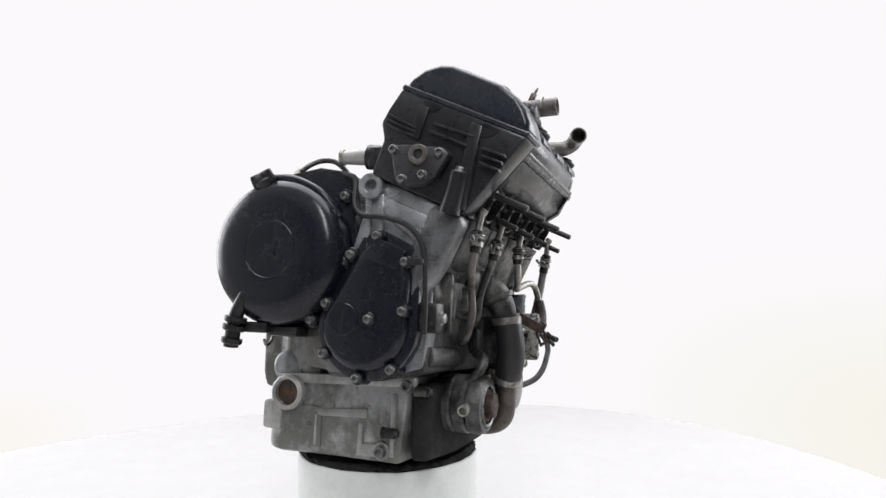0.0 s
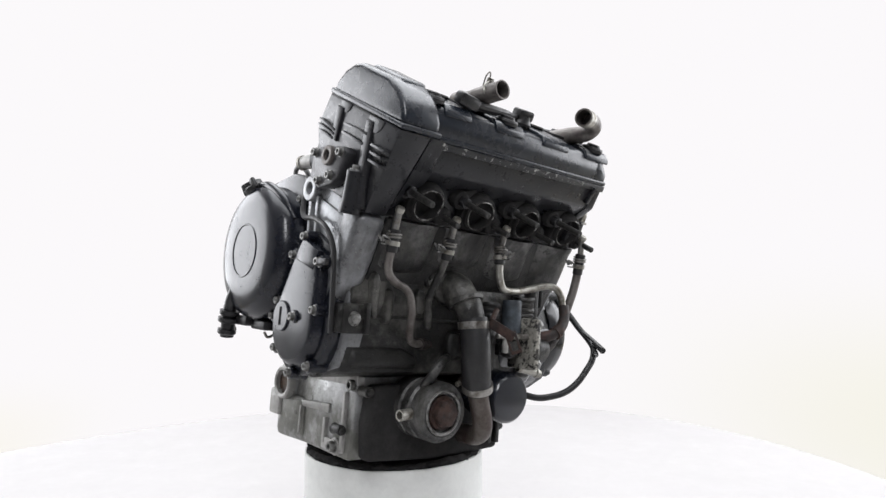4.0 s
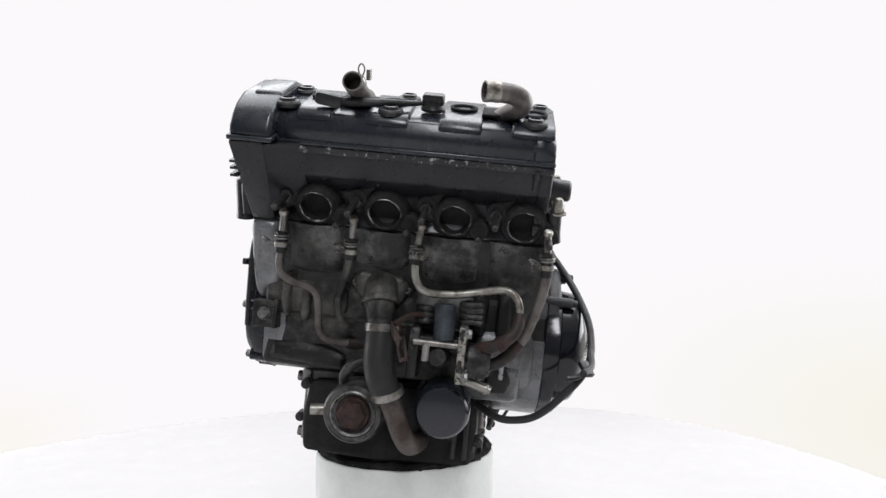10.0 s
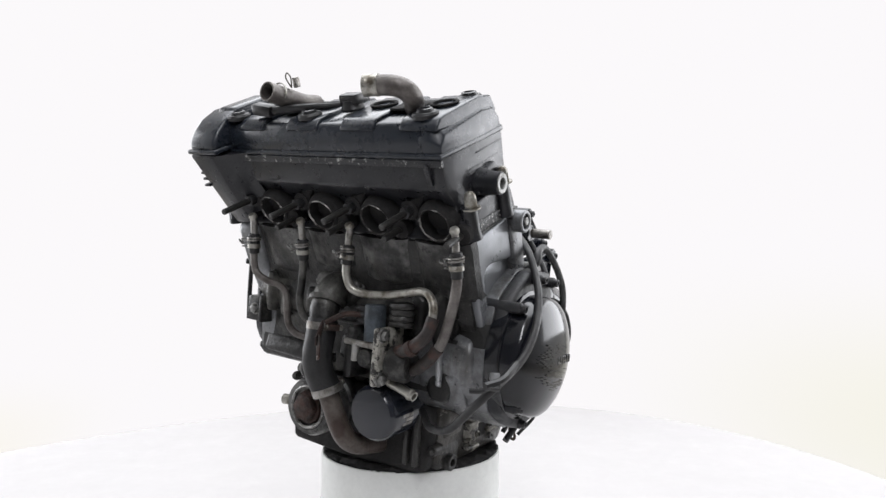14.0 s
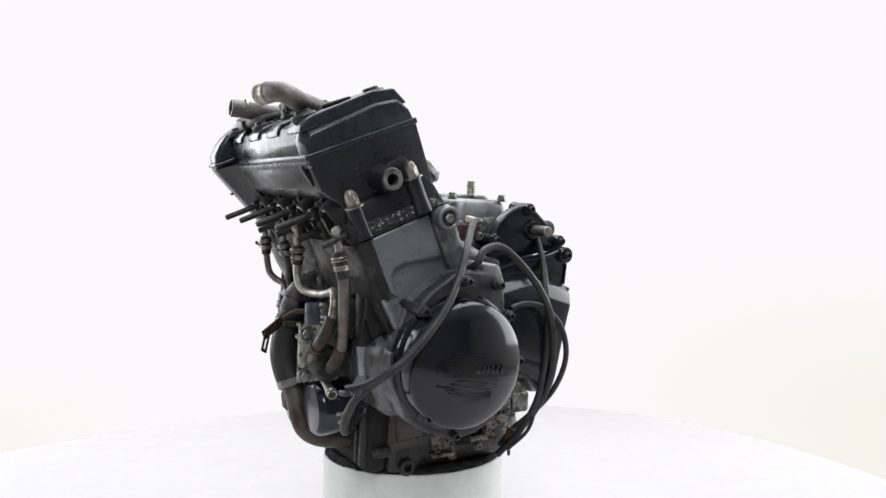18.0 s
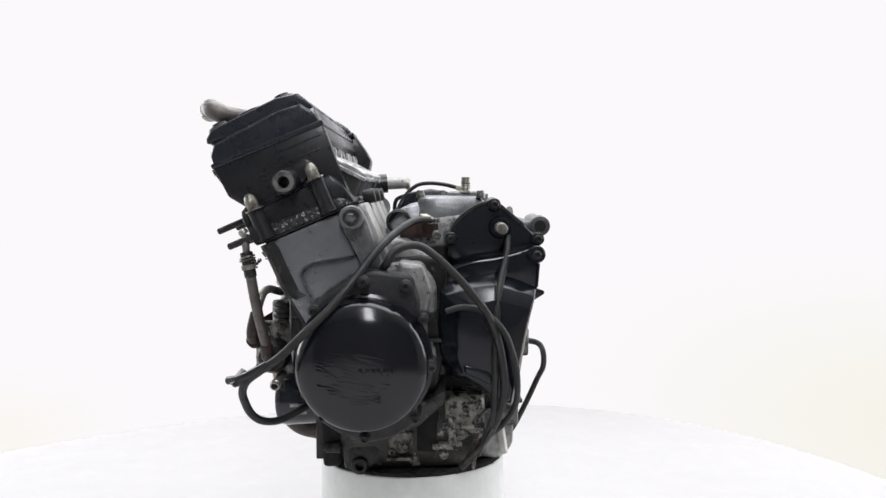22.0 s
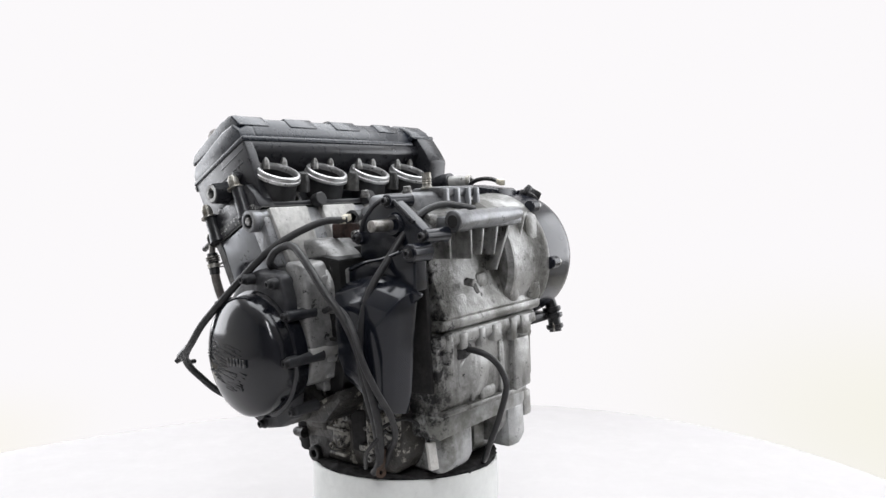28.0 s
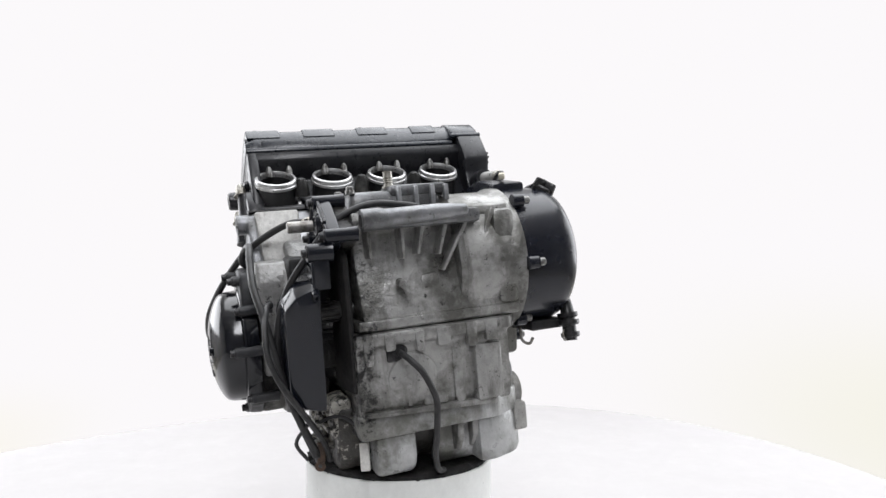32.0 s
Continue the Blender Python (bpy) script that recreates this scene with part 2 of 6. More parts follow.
def self_glowing_paper(name, white, cream):
    """White paper that glows by itself; a cream falloff is painted at the foot of both ends."""
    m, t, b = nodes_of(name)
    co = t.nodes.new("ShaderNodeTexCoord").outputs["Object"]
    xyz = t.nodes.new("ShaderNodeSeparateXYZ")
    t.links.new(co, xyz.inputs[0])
    # falloff of light to cream, painted by position
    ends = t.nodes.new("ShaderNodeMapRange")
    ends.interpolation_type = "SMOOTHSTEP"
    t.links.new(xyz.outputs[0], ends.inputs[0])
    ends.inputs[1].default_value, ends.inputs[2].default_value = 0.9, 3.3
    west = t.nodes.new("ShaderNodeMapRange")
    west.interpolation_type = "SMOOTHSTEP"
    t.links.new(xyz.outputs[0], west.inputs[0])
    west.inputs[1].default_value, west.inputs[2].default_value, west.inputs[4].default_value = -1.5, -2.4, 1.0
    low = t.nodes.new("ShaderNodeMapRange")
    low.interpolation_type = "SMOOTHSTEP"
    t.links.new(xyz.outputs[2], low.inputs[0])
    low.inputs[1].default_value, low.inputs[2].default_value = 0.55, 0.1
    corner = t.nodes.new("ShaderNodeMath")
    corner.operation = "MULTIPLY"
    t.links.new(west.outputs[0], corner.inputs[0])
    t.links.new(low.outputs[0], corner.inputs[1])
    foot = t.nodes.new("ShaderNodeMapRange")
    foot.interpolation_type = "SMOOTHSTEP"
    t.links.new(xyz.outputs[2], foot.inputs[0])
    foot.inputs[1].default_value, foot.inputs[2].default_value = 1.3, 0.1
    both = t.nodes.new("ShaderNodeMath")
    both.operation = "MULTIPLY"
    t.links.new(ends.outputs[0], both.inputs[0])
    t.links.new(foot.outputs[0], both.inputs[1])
    # emission stands in for lamp light on the paper
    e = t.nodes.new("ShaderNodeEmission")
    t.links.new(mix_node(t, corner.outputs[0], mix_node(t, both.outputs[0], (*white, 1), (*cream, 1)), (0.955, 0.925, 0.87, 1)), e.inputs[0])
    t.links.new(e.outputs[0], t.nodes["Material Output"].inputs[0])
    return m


GLOWING_PAPER = self_glowing_paper("glowing_paper", (0.966, 0.947, 0.963), (0.915, 0.895, 0.81))


# ---- mesh tools ----
B = radians(23.5)                # forward lean of the cylinders
PV, QV = Vector((0, math.cos(B), math.sin(B))), Vector((0, -math.sin(B), math.cos(B)))


def axes(x, y, z, o=(0, 0, 0)):
    return Matrix((x, y, z)).transposed().to_4x4() if o == (0, 0, 0) else Matrix.Translation(o) @ Matrix((x, y, z)).transposed().to_4x4()


SIDE = axes((0, 1, 0), (0, 0, 1), (1, 0, 0))            # x, y, z are v, w, u
LEANED = axes(PV, QV, (1, 0, 0))                        # p, q, u
FRONT = axes((1, 0, 0), (0, 0, 1), (0, -1, 0))          # u, w, -v
ONTOP = axes((1, 0, 0), PV, QV)                         # u, p, q


def lp(u, p, q):
    """A point of the leaned cylinders' space in the engine's space."""
    return Vector((u, 0, 0)) + PV * p + QV * q


def aim(p, way):
    """A frame at p with its z along way."""
    return Matrix.Translation(Vector(p)) @ Vector(way).to_track_quat("Z", "Y").to_matrix().to_4x4()


def bevelled(bm, size, seg=2, angle=25):
    if size:
        edges = [e for e in bm.edges if len(e.link_faces) == 2 and e.calc_face_angle(0) > radians(angle)]
        bmesh.ops.bevel(bm, geom=edges, offset=size, segments=seg, profile=0.5, affect="EDGES", clamp_overlap=True)
    return bm


def prism(pts, h0, h1, m=None, bevel=0.003, inset=0.0, seg=2):
    """A block over the outline pts from h0 to h1; inset draws the far end in."""
    bm = bmesh.new()
    n = len(pts)
    c = Vector((sum(p[0] for p in pts) / n, sum(p[1] for p in pts) / n))
    far = []
    for p in pts:
        d = c - Vector(p)
        far.append(Vector(p) + (d.normalized() * inset if d.length > inset else d))
    lo = [bm.verts.new((p[0], p[1], h0)) for p in pts]
    hi = [bm.verts.new((p[0], p[1], h1)) for p in far]
    bm.faces.new(lo[::-1])
    bm.faces.new(hi)
    for i in range(n):
        j = (i + 1) % n
        bm.faces.new((lo[i], lo[j], hi[j], hi[i]))
    bmesh.ops.recalc_face_normals(bm, faces=bm.faces)
    bevelled(bm, bevel, seg)
    if m is not None:
        bm.transform(m)
    bmesh.ops.recalc_face_normals(bm, faces=bm.faces)
    return bm


def loft(rings, bevel=0.0, seg=2):
    """A skin over rings of points that answer one another, closed at both ends."""
    bm = bmesh.new()
    vs = [[bm.verts.new(p) for p in ring] for ring in rings]
    n = len(rings[0])
    for a, b in zip(vs, vs[1:]):
        for i in range(n):
            bm.faces.new((a[i], a[(i + 1) % n], b[(i + 1) % n], b[i]))
    bm.faces.new(vs[0][::-1])
    bm.faces.new(vs[-1])
    bmesh.ops.recalc_face_normals(bm, faces=bm.faces)
    return bevelled(bm, bevel, seg, 12)


def lathe(profile, m=None, seg=32, a0=0.0, a1=2 * math.pi):
    """Turn (radius, height) about z; radius 0 closes an end."""
    bm = bmesh.new()
    rings = []
    for r, z in profile:
        if r <= 1e-6:
            rings.append([bm.verts.new((0, 0, z))])
        else:
            rings.append([bm.verts.new((r * math.cos(a), r * math.sin(a), z)) for a in (2 * math.pi * i / seg for i in range(seg))])
    for a, b in zip(rings, rings[1:]):
        for i in range(seg):
            j = (i + 1) % seg
            if len(a) == 1 and len(b) == 1:
                continue
            if len(a) == 1:
                bm.faces.new((a[0], b[i], b[j]))
            elif len(b) == 1:
                bm.faces.new((a[i], a[j], b[0]))
            else:
                bm.faces.new((a[i], a[j], b[j], b[i]))
    for ring in (rings[0], rings[-1]):
        if len(ring) > 1 and profile[0] != profile[-1]:
            bm.faces.new(ring)
    if profile[0] == profile[-1]:
        bmesh.ops.remove_doubles(bm, verts=bm.verts, dist=1e-6)
    bmesh.ops.recalc_face_normals(bm, faces=bm.faces)
    if m is not None:
        bm.transform(m)
    return bm


def rod(p0, p1, r, r1=None, seg=16, edge=0.001):
    p0, p1 = Vector(p0), Vector(p1)
    h, r1 = (p1 - p0).length, r if r1 is None else r1
    e = min(edge, r * 0.4, r1 * 0.4, h * 0.3)
    return lathe([(0, 0), (r - e, 0), (r, e), (r1, h - e), (r1 - e, h), (0, h)], aim(p0, p1 - p0), seg)


def smooth_path(pts, step=4):
    pts = [Vector(p) for p in pts]
    out = []
    ext = [pts[0] * 2 - pts[1]] + pts + [pts[-1] * 2 - pts[-2]]
    for i in range(1, len(ext) - 2):
        a, b, c, d = ext[i - 1:i + 3]
        for k in range(step):
            s = k / step
            out.append(0.5 * ((2 * b) + (c - a) * s + (2 * a - 5 * b + 4 * c - d) * s * s + (3 * b - a - 3 * c + d) * s ** 3))
    out.append(pts[-1])
    return out


def tube(pts, r, seg=12, step=5, bore=0.0, radii=None):
    """A pipe along a smooth path; bore hollows both ends out."""
    path = smooth_path(pts, step)
    bm = bmesh.new()
    rings = []
    tang = (path[1] - path[0]).normalized()
    side = tang.orthogonal().normalized()
    n = len(path)
    for i, c in enumerate(path):
        t = (path[min(i + 1, n - 1)] - path[max(i - 1, 0)]).normalized()
        side = (side - t * side.dot(t)).normalized()
        up = t.cross(side)
        if radii:
            s = i / (n - 1) * (len(radii) - 1)
            k = min(int(s), len(radii) - 2)
            rr = radii[k] + (radii[k + 1] - radii[k]) * (s - k)
        else:
            rr = r
        rings.append([bm.verts.new(c + (side * math.cos(a) + up * math.sin(a)) * rr) for a in (2 * math.pi * j / seg for j in range(seg))])
    for a, b in zip(rings, rings[1:]):
        for j in range(seg):
            k = (j + 1) % seg
            bm.faces.new((a[j], a[k], b[k], b[j]))
    for ring, c, inner in ((rings[0], path[0], path[1]), (rings[-1], path[-1], path[-2])):
        if bore:
            mid = [bm.verts.new(c + (v.co - c) * (bore / r)) for v in ring]
            deep = (inner - c).normalized() * r * 2.5
            low = [bm.verts.new(v.co + deep) for v in mid]
            for j in range(seg):
                k = (j + 1) % seg
                bm.faces.new((ring[j], ring[k], mid[k], mid[j]))
                bm.faces.new((mid[j], mid[k], low[k], low[j]))
            bm.faces.new(low)
        else:
            bm.faces.new(ring)
    bmesh.ops.recalc_face_normals(bm, faces=bm.faces)
    return bm


def box(lo, hi, m=None, bevel=0.002):
    return prism([(lo[0], lo[1]), (hi[0], lo[1]), (hi[0], hi[1]), (lo[0], hi[1])], lo[2], hi[2], m, bevel)


def joined(*bms):
    out = bms[0]
    for other in bms[1:]:
        me = bpy.data.meshes.new("piece")
        other.to_mesh(me)
        out.from_mesh(me)
        other.free()
        bpy.data.meshes.remove(me)
    return out


def rugged(bm, size, amount, cuts=0):
    """Break the evenness of a casting a little."""
    for v in bm.verts:
        v.co += noise.noise_vector(v.co * size) * amount
    return bm


def to_mesh(name, bm, material, angle=34):
    me = bpy.data.meshes.new(name)
    bm.to_mesh(me)
    bm.free()
    me.polygons.foreach_set("use_smooth", [True] * len(me.polygons))
    me.set_sharp_from_angle(angle=radians(angle))
    me.materials.append(material)
    return me


def part(name, bm, material, parent, label=""):
    ob = new(name, to_mesh(name, bm, material) if isinstance(bm, bmesh.types.BMesh) else bm)
    ob.parent = parent
    if parent is engine:
        ob.location = -BASE
    return tagged(ob, label)


def placed(name, mesh, m, parent, label=""):
    """One more object on a mesh that others share, at the pose m of the engine's space."""
    ob = new(name, mesh)
    ob.parent = parent
    ob.matrix_basis = Matrix.Translation(-BASE) @ m if parent is engine else m
    return tagged(ob, label)


# ---- the room ----
def structure(name, bm, material, label, category):
    ob = new(name, to_mesh(name, bm, material))
    return tagged(ob, label, category, kind="structure")


structure("floor", box((-4, -3.2, -0.1), (4, 3.6, 0)), FLOORMAT, "pale floor of the photo studio", "floor")
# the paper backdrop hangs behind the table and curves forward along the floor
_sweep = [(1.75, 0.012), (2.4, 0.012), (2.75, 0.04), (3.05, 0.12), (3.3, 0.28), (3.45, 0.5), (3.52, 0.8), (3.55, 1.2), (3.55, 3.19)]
# its brightness is all in the material; no lamp lights it
structure("backdrop", prism(_sweep + [(y + 0.01, z - 0.008) for y, z in _sweep[::-1]], -2.8, 3.6, SIDE, 0), GLOWING_PAPER, "white paper backdrop with a painted-in glow, cream at its foot", "backdrop")
structure("wall_west", box((-4.1, -3.2, 0), (-4, 3.7, 3.2)), CEILINGWHITE, "plain white studio side wall", "wall")
structure("wall_east", box((4, -3.2, 0), (4.1, 3.7, 3.2)), CEILINGWHITE, "plain white studio side wall", "wall")
structure("wall_south", box((-4.1, -3.3, 0), (4.1, -3.2, 3.2)), CURTAIN, "grey cloth-covered wall behind the lens", "wall")
structure("wall_north", box((-4.1, 3.62, 0), (4.1, 3.7, 3.2)), WALLGREY, "plain grey wall behind the backdrop", "wall")
structure("ceiling", box((-4.1, -3.3, 3.2), (4.1, 3.7, 3.3)), CEILINGWHITE, "plain white studio ceiling", "ceiling")

# the white table: an oval top
_c, _s = math.cos(radians(-35)), math.sin(radians(-35))
_pts = []
for i in range(120):
    a = 2 * math.pi * i / 120
    x, y = -0.1 + 1.1 * math.cos(a), -0.3 + 1.55 * math.sin(a)
    _pts.append((_c * x - _s * y, _s * x + _c * y))
table = new("table")
tagged(table, "large white oval photo table with a smooth top", "table")
_ctr = (sum(p[0] for p in _pts) / 120, sum(p[1] for p in _pts) / 120)
table.location = (*_ctr, 0)


def table_part(name, bm):
    bm.transform(Matrix.Translation((-_ctr[0], -_ctr[1], 0)))
    ob = new(name, to_mesh(name, bm, TABLE))
    ob.parent = table


table_part("tabletop", prism(_pts, TABLE_Z - 0.03, TABLE_Z, None, 0.002))
table_part("pedestal", rod((*_ctr, 0), (*_ctr, TABLE_Z - 0.03), 0.3, 0.3, 40))

# ---- the drum ----
DRUM_C = Vector((0.0059, 0.0198))
RIM = AXIS_Z - 0.2692
drum = new("drum")
tagged(drum, "scuffed white plastic drum with a black inside, under the engine", "drum")
H = RIM - TABLE_Z


def drum_part(name, bm, material, label=""):
    ob = new(name, to_mesh(name, bm, material))
    ob.parent = drum
    return tagged(ob, label)


drum_part("shell", rugged(lathe([(0.124, 0), (0.1245, 0.004), (0.1245, H - 0.03), (0.1248, H - 0.008), (0.1242, H - 0.001), (0.1225, H), (0.1205, H - 0.001), (0.1195, H - 0.006), (0.1195, H - 0.03), (0, H - 0.03)], None, 120), 45, 0.0007), DRUM)
_mat = lathe([(0.1190, H - 0.029), (0.1200, H - 0.002), (0.1218, H + 0.001), (0.1212, H + 0.004), (0.1165, H + 0.0065), (0.105, H + 0.004), (0.06, H + 0.002), (0, H + 0.002)], None, 160)
for v in _mat.verts:                     # torn and crumpled edge
    r = math.hypot(v.co.x, v.co.y)
    if r > 0.1:
        k = 1 + 0.020 * noise.noise(v.co * 60) + 0.036 * noise.noise(v.co * 210)
        v.co.x, v.co.y = v.co.x * k, v.co.y * k
        v.co.z += 0.004 * noise.noise(v.co * 90 + Vector((7, 3, 1)))
drum_part("rubber_mat", _mat, SOOT_AND_SHADE, "crumpled torn black rubber sheet")

# ---- the engine ----
engine = new("motorcycle_engine")
tagged(engine, "used black and grey four-cylinder motorcycle engine on a white drum", "engine")


def engine_pose(deg):
    return Matrix.Translation((0, 0, AXIS_Z)) @ Matrix.Rotation(radians(deg), 4, "Z") @ Matrix.Rotation(radians(LEAN_ROLL), 4, "Y") @ Matrix.Translation(BASE)


def drum_pose(deg):
    m = Matrix.Rotation(radians(deg), 4, "Z")
    return m @ Matrix.Translation((DRUM_C.x, DRUM_C.y, TABLE_Z))


engine.matrix_basis = engine_pose(TURN[0][1])
drum.matrix_basis = drum_pose(TURN[0][1])


def motions():
    walk(engine, [(t, engine_pose(a)) for t, a in TURN])
    walk(drum, [(t, drum_pose(a)) for t, a in TURN])

CYL = (-0.086, -0.004, 0.078, 0.159)     # cylinder centres along the crank


# ---- small shared meshes ----
def cap_screw_mesh(r, h, material):
    """A socket cap screw on a washer, standing on z = 0."""
    k = r * 0.52
    bm = lathe([(0, -0.004), (r * 1.25, -0.004), (r * 1.25, 0.0), (r * 1.20, 0.0008), (r, 0.001), (r, h - 0.0008), (r - 0.0008, h), (k * 1.12, h), (k, h - 0.0006), (k, h * 0.45), (0, h * 0.45)], None, 18)
    return to_mesh("cap_screw", bm, material)


def hex_mesh(r, h, material, name="hex_bolt"):
    bm = prism([(r * math.cos(a), r * math.sin(a)) for a in (math.pi / 3 * i for i in range(6))], -0.002, h, None, r * 0.08)
    bm = joined(bm, lathe([(0, -0.003), (r * 1.35, -0.003), (r * 1.35, 0.0), (r * 1.3, 0.0008), (0, 0.0008)], None, 20))
    return to_mesh(name, bm, material)


SCREW = cap_screw_mesh(0.0047, 0.0055, BOLT)
SCREW_DARK = cap_screw_mesh(0.0046, 0.0055, BOLT_DARK)
SCREW_BIG = cap_screw_mesh(0.0068, 0.008, BOLT)
HEXB = hex_mesh(0.0062, 0.005, BOLT)
HEXS = hex_mesh(0.0045, 0.004, CASE_DARK)
STUD = to_mesh("exhaust_stud", rod((0, 0, 0), (0, 0, 0.056), 0.0040, 0.0038, 12), CASE_DARK)
STUD_SHORT = to_mesh("exhaust_stud", rod((0, 0, 0), (0, 0, 0.036), 0.0040, 0.0038, 12), CASE_DARK)


def screw(p, way, parent, mesh=None, name="cap_screw"):
    return placed(name, mesh or SCREW, aim(p, way), parent)


def boss(p0, p1, r, hole=0.0, seg=24, depth=0.01):
    """A round lug with or without a drilled end."""
    p0, p1 = Vector(p0), Vector(p1)
    h = (p1 - p0).length
    prof = [(0, 0), (r * 1.12, 0), (r, h * 0.3), (r, h - 0.0012), (r - 0.0012, h)]
    prof += [(hole + 0.001, h), (hole, h - 0.001), (hole, h - depth), (0, h - depth)] if hole else [(0, h)]
    return lathe(prof, aim(p0, p1 - p0), seg)


LEFT, RIGHT = Vector((1, 0, 0)), Vector((-1, 0, 0))

# ---- crankcase and oil pan ----
crank_front = part("front_crankcase", prism([(-0.106, -0.150), (-0.108, -0.086), (-0.118, -0.060), (-0.108, -0.020), (-0.02, 0.010), (0.02, 0.010), (0.02, -0.160), (-0.06, -0.160)], -0.147, 0.165, SIDE, 0.006), ALU_DIRTY, engine, "black oily casting")
part("right_cheek", prism([(-0.104, -0.145), (-0.114, -0.060), (-0.104, -0.022), (-0.02, 0.008), (0.02, 0.006), (0.02, -0.155), (-0.06, -0.157)], -0.1485, -0.120, SIDE, 0.004), GREY_CAST, crank_front)
crank_up = part("upper_crankcase", joined(
    prism([(-0.04, -0.086), (-0.03, 0.010), (0.03, 0.016), (0.06, 0.012), (0.062, -0.086)], -0.146, 0.164, SIDE, 0.006),
    prism([(0.0, -0.068), (0.0, 0.03), (0.03, 0.055), (0.10, 0.064), (0.148, 0.058), (0.152, 0.046), (0.144, 0.034), (0.143, 0.004), (0.152, -0.030), (0.163, -0.064), (0.163, -0.068)], -0.100, 0.100, SIDE, 0.005),
    lathe([(0.0, 0), (0.084, 0), (0.090, 0.006), (0.090, 0.070), (0.094, 0.076), (0.094, 0.084), (0, 0.084)], aim((-0.024, 0.083, -0.014), RIGHT), 56),
    box((-0.100, 0.120, -0.066), (-0.070, 0.168, 0.050), None, 0.008),
    box((-0.055, 0.140, -0.066), (-0.028, 0.166, -0.012), None, 0.010)),
    ALU_OILY, engine, "stained grey cast aluminium")
part("split_flange", rugged(prism([(-0.008, -0.067), (-0.008, -0.080), (0.1615, -0.080), (0.1645, -0.075), (0.1645, -0.067)], -0.098, 0.106, SIDE, 0.002), 30, 0.0012), ALU_OILY, crank_up)
for u, w, du, dw, v in ((0.062, -0.050, 0.012, 0.010, 0.1590), (0.012, -0.040, 0.014, 0.022, 0.1545)):
    part("rear_pad", rugged(box((u - du, v - 0.02, w - dw), (u + du, v, w + dw), None, 0.006), 45, 0.0025), ALU_OILY, crank_up)
# slanting ribs at the back under the mounting tube
for ua, wa, ub, wb in ((0.086, 0.046, 0.085, 0.004), (0.0448, 0.050, 0.0458, 0.0005), (0.0172, 0.048, 0.0273, 0.004), (-0.0129, 0.048, 0.0013, 0.0015), (-0.0425, 0.049, -0.0019, -0.0178), (-0.0729, 0.051, -0.0435, -0.0131)):
    d = Vector((ub - ua, 0, wb - wa))
    s = Vector((d.z, 0, -d.x)).normalized() * 0.0028
    a, b = Vector((ua, 0, wa)), Vector((ub, 0, wb))
    part("rib", prism([((a + s).x, (a + s).z), ((b + s * 0.6).x, (b + s * 0.6).z), ((b - s * 0.6).x, (b - s * 0.6).z), ((a - s).x, (a - s).z)][::-1], -0.1655, -0.130, FRONT, 0.0015), ALU_OILY, crank_up)
mount_tube = part("rear_mounting_tube", joined(
    lathe([(0, 0), (0.006, 0), (0.0118, 0), (0.0128, 0.001), (0.0128, 0.022), (0.0108, 0.028), (0.0102, 0.092), (0.0070, 0.125), (0, 0.130)], aim((0.097, 0.181, 0.0475), (-1, 0.035, 0.03)), 28),
    box((-0.052, 0.140, 0.036), (0.090, 0.176, 0.054), None, 0.006)), GREY_CAST, engine)
# flat black disc: the hole's shade painted on the tube's closed end
part("bore", lathe([(0, 0), (0.0072, 0), (0.0072, 0.001), (0, 0.001)], aim((0.0965, 0.181, 0.0475), LEFT), 20), SOOT_AND_SHADE, mount_tube)

crank_low = part("lower_crankcase", joined(
    prism([(-0.02, -0.084), (0.062, -0.084), (0.05, -0.150), (-0.02, -0.158)], -0.146, 0.164, SIDE, 0.006),
    prism([(0.0, -0.081), (0.166, -0.081), (0.166, -0.096), (0.158, -0.100), (0.156, -0.165), (0.150, -0.184), (0.0, -0.19)], -0.082, 0.112, SIDE, 0.005),
    prism([(-0.03, 0.06), (-0.03, 0.160), (-0.066, 0.152), (-0.094, 0.112), (-0.094, 0.06)], -0.185, -0.100, None, 0.006),
    prism([(-0.060, 0.09), (-0.060, 0.168), (-0.080, 0.168), (-0.098, 0.140), (-0.098, 0.09)], -0.096, -0.082, None, 0.003)),
    ALU_OILY, engine, "oil-stained grey cast aluminium")
for u, w0, w1, wd in ((0.098, -0.118, -0.082, 0.010), (0.072, -0.104, -0.084, 0.012), (0.036, -0.108, -0.084, 0.009), (0.006, -0.106, -0.084, 0.016), (-0.030, -0.112, -0.082, 0.012), (-0.058, -0.108, -0.082, 0.020)):
    part("lug", prism([(u - wd / 2, w0), (u + wd / 2, w0), (u + wd / 2 + 0.002, w1), (u - wd / 2 - 0.002, w1)], -0.168, -0.150, FRONT, 0.003), ALU_OILY, crank_low)
for u in (0.052, -0.008, -0.055):
    part("rib", box((u - 0.003, 0.150, -0.172), (u + 0.003, 0.159, -0.110), None, 0.0015), ALU_OILY, crank_low)
part("bulge", rugged(lathe([(0, 0), (0.034, 0.0), (0.030, 0.008), (0.018, 0.013), (0, 0.015)], aim((0.045, 0.150, -0.140), (0, 1, -0.1)), 32), 60, 0.001), ALU_OILY, crank_low)
part("rear_step", prism([(0.108, -0.172), (0.108, -0.178), (-0.060, -0.186), (-0.060, -0.178)][::-1], -0.1605, -0.14, FRONT, 0.002), ALU_OILY, crank_low)
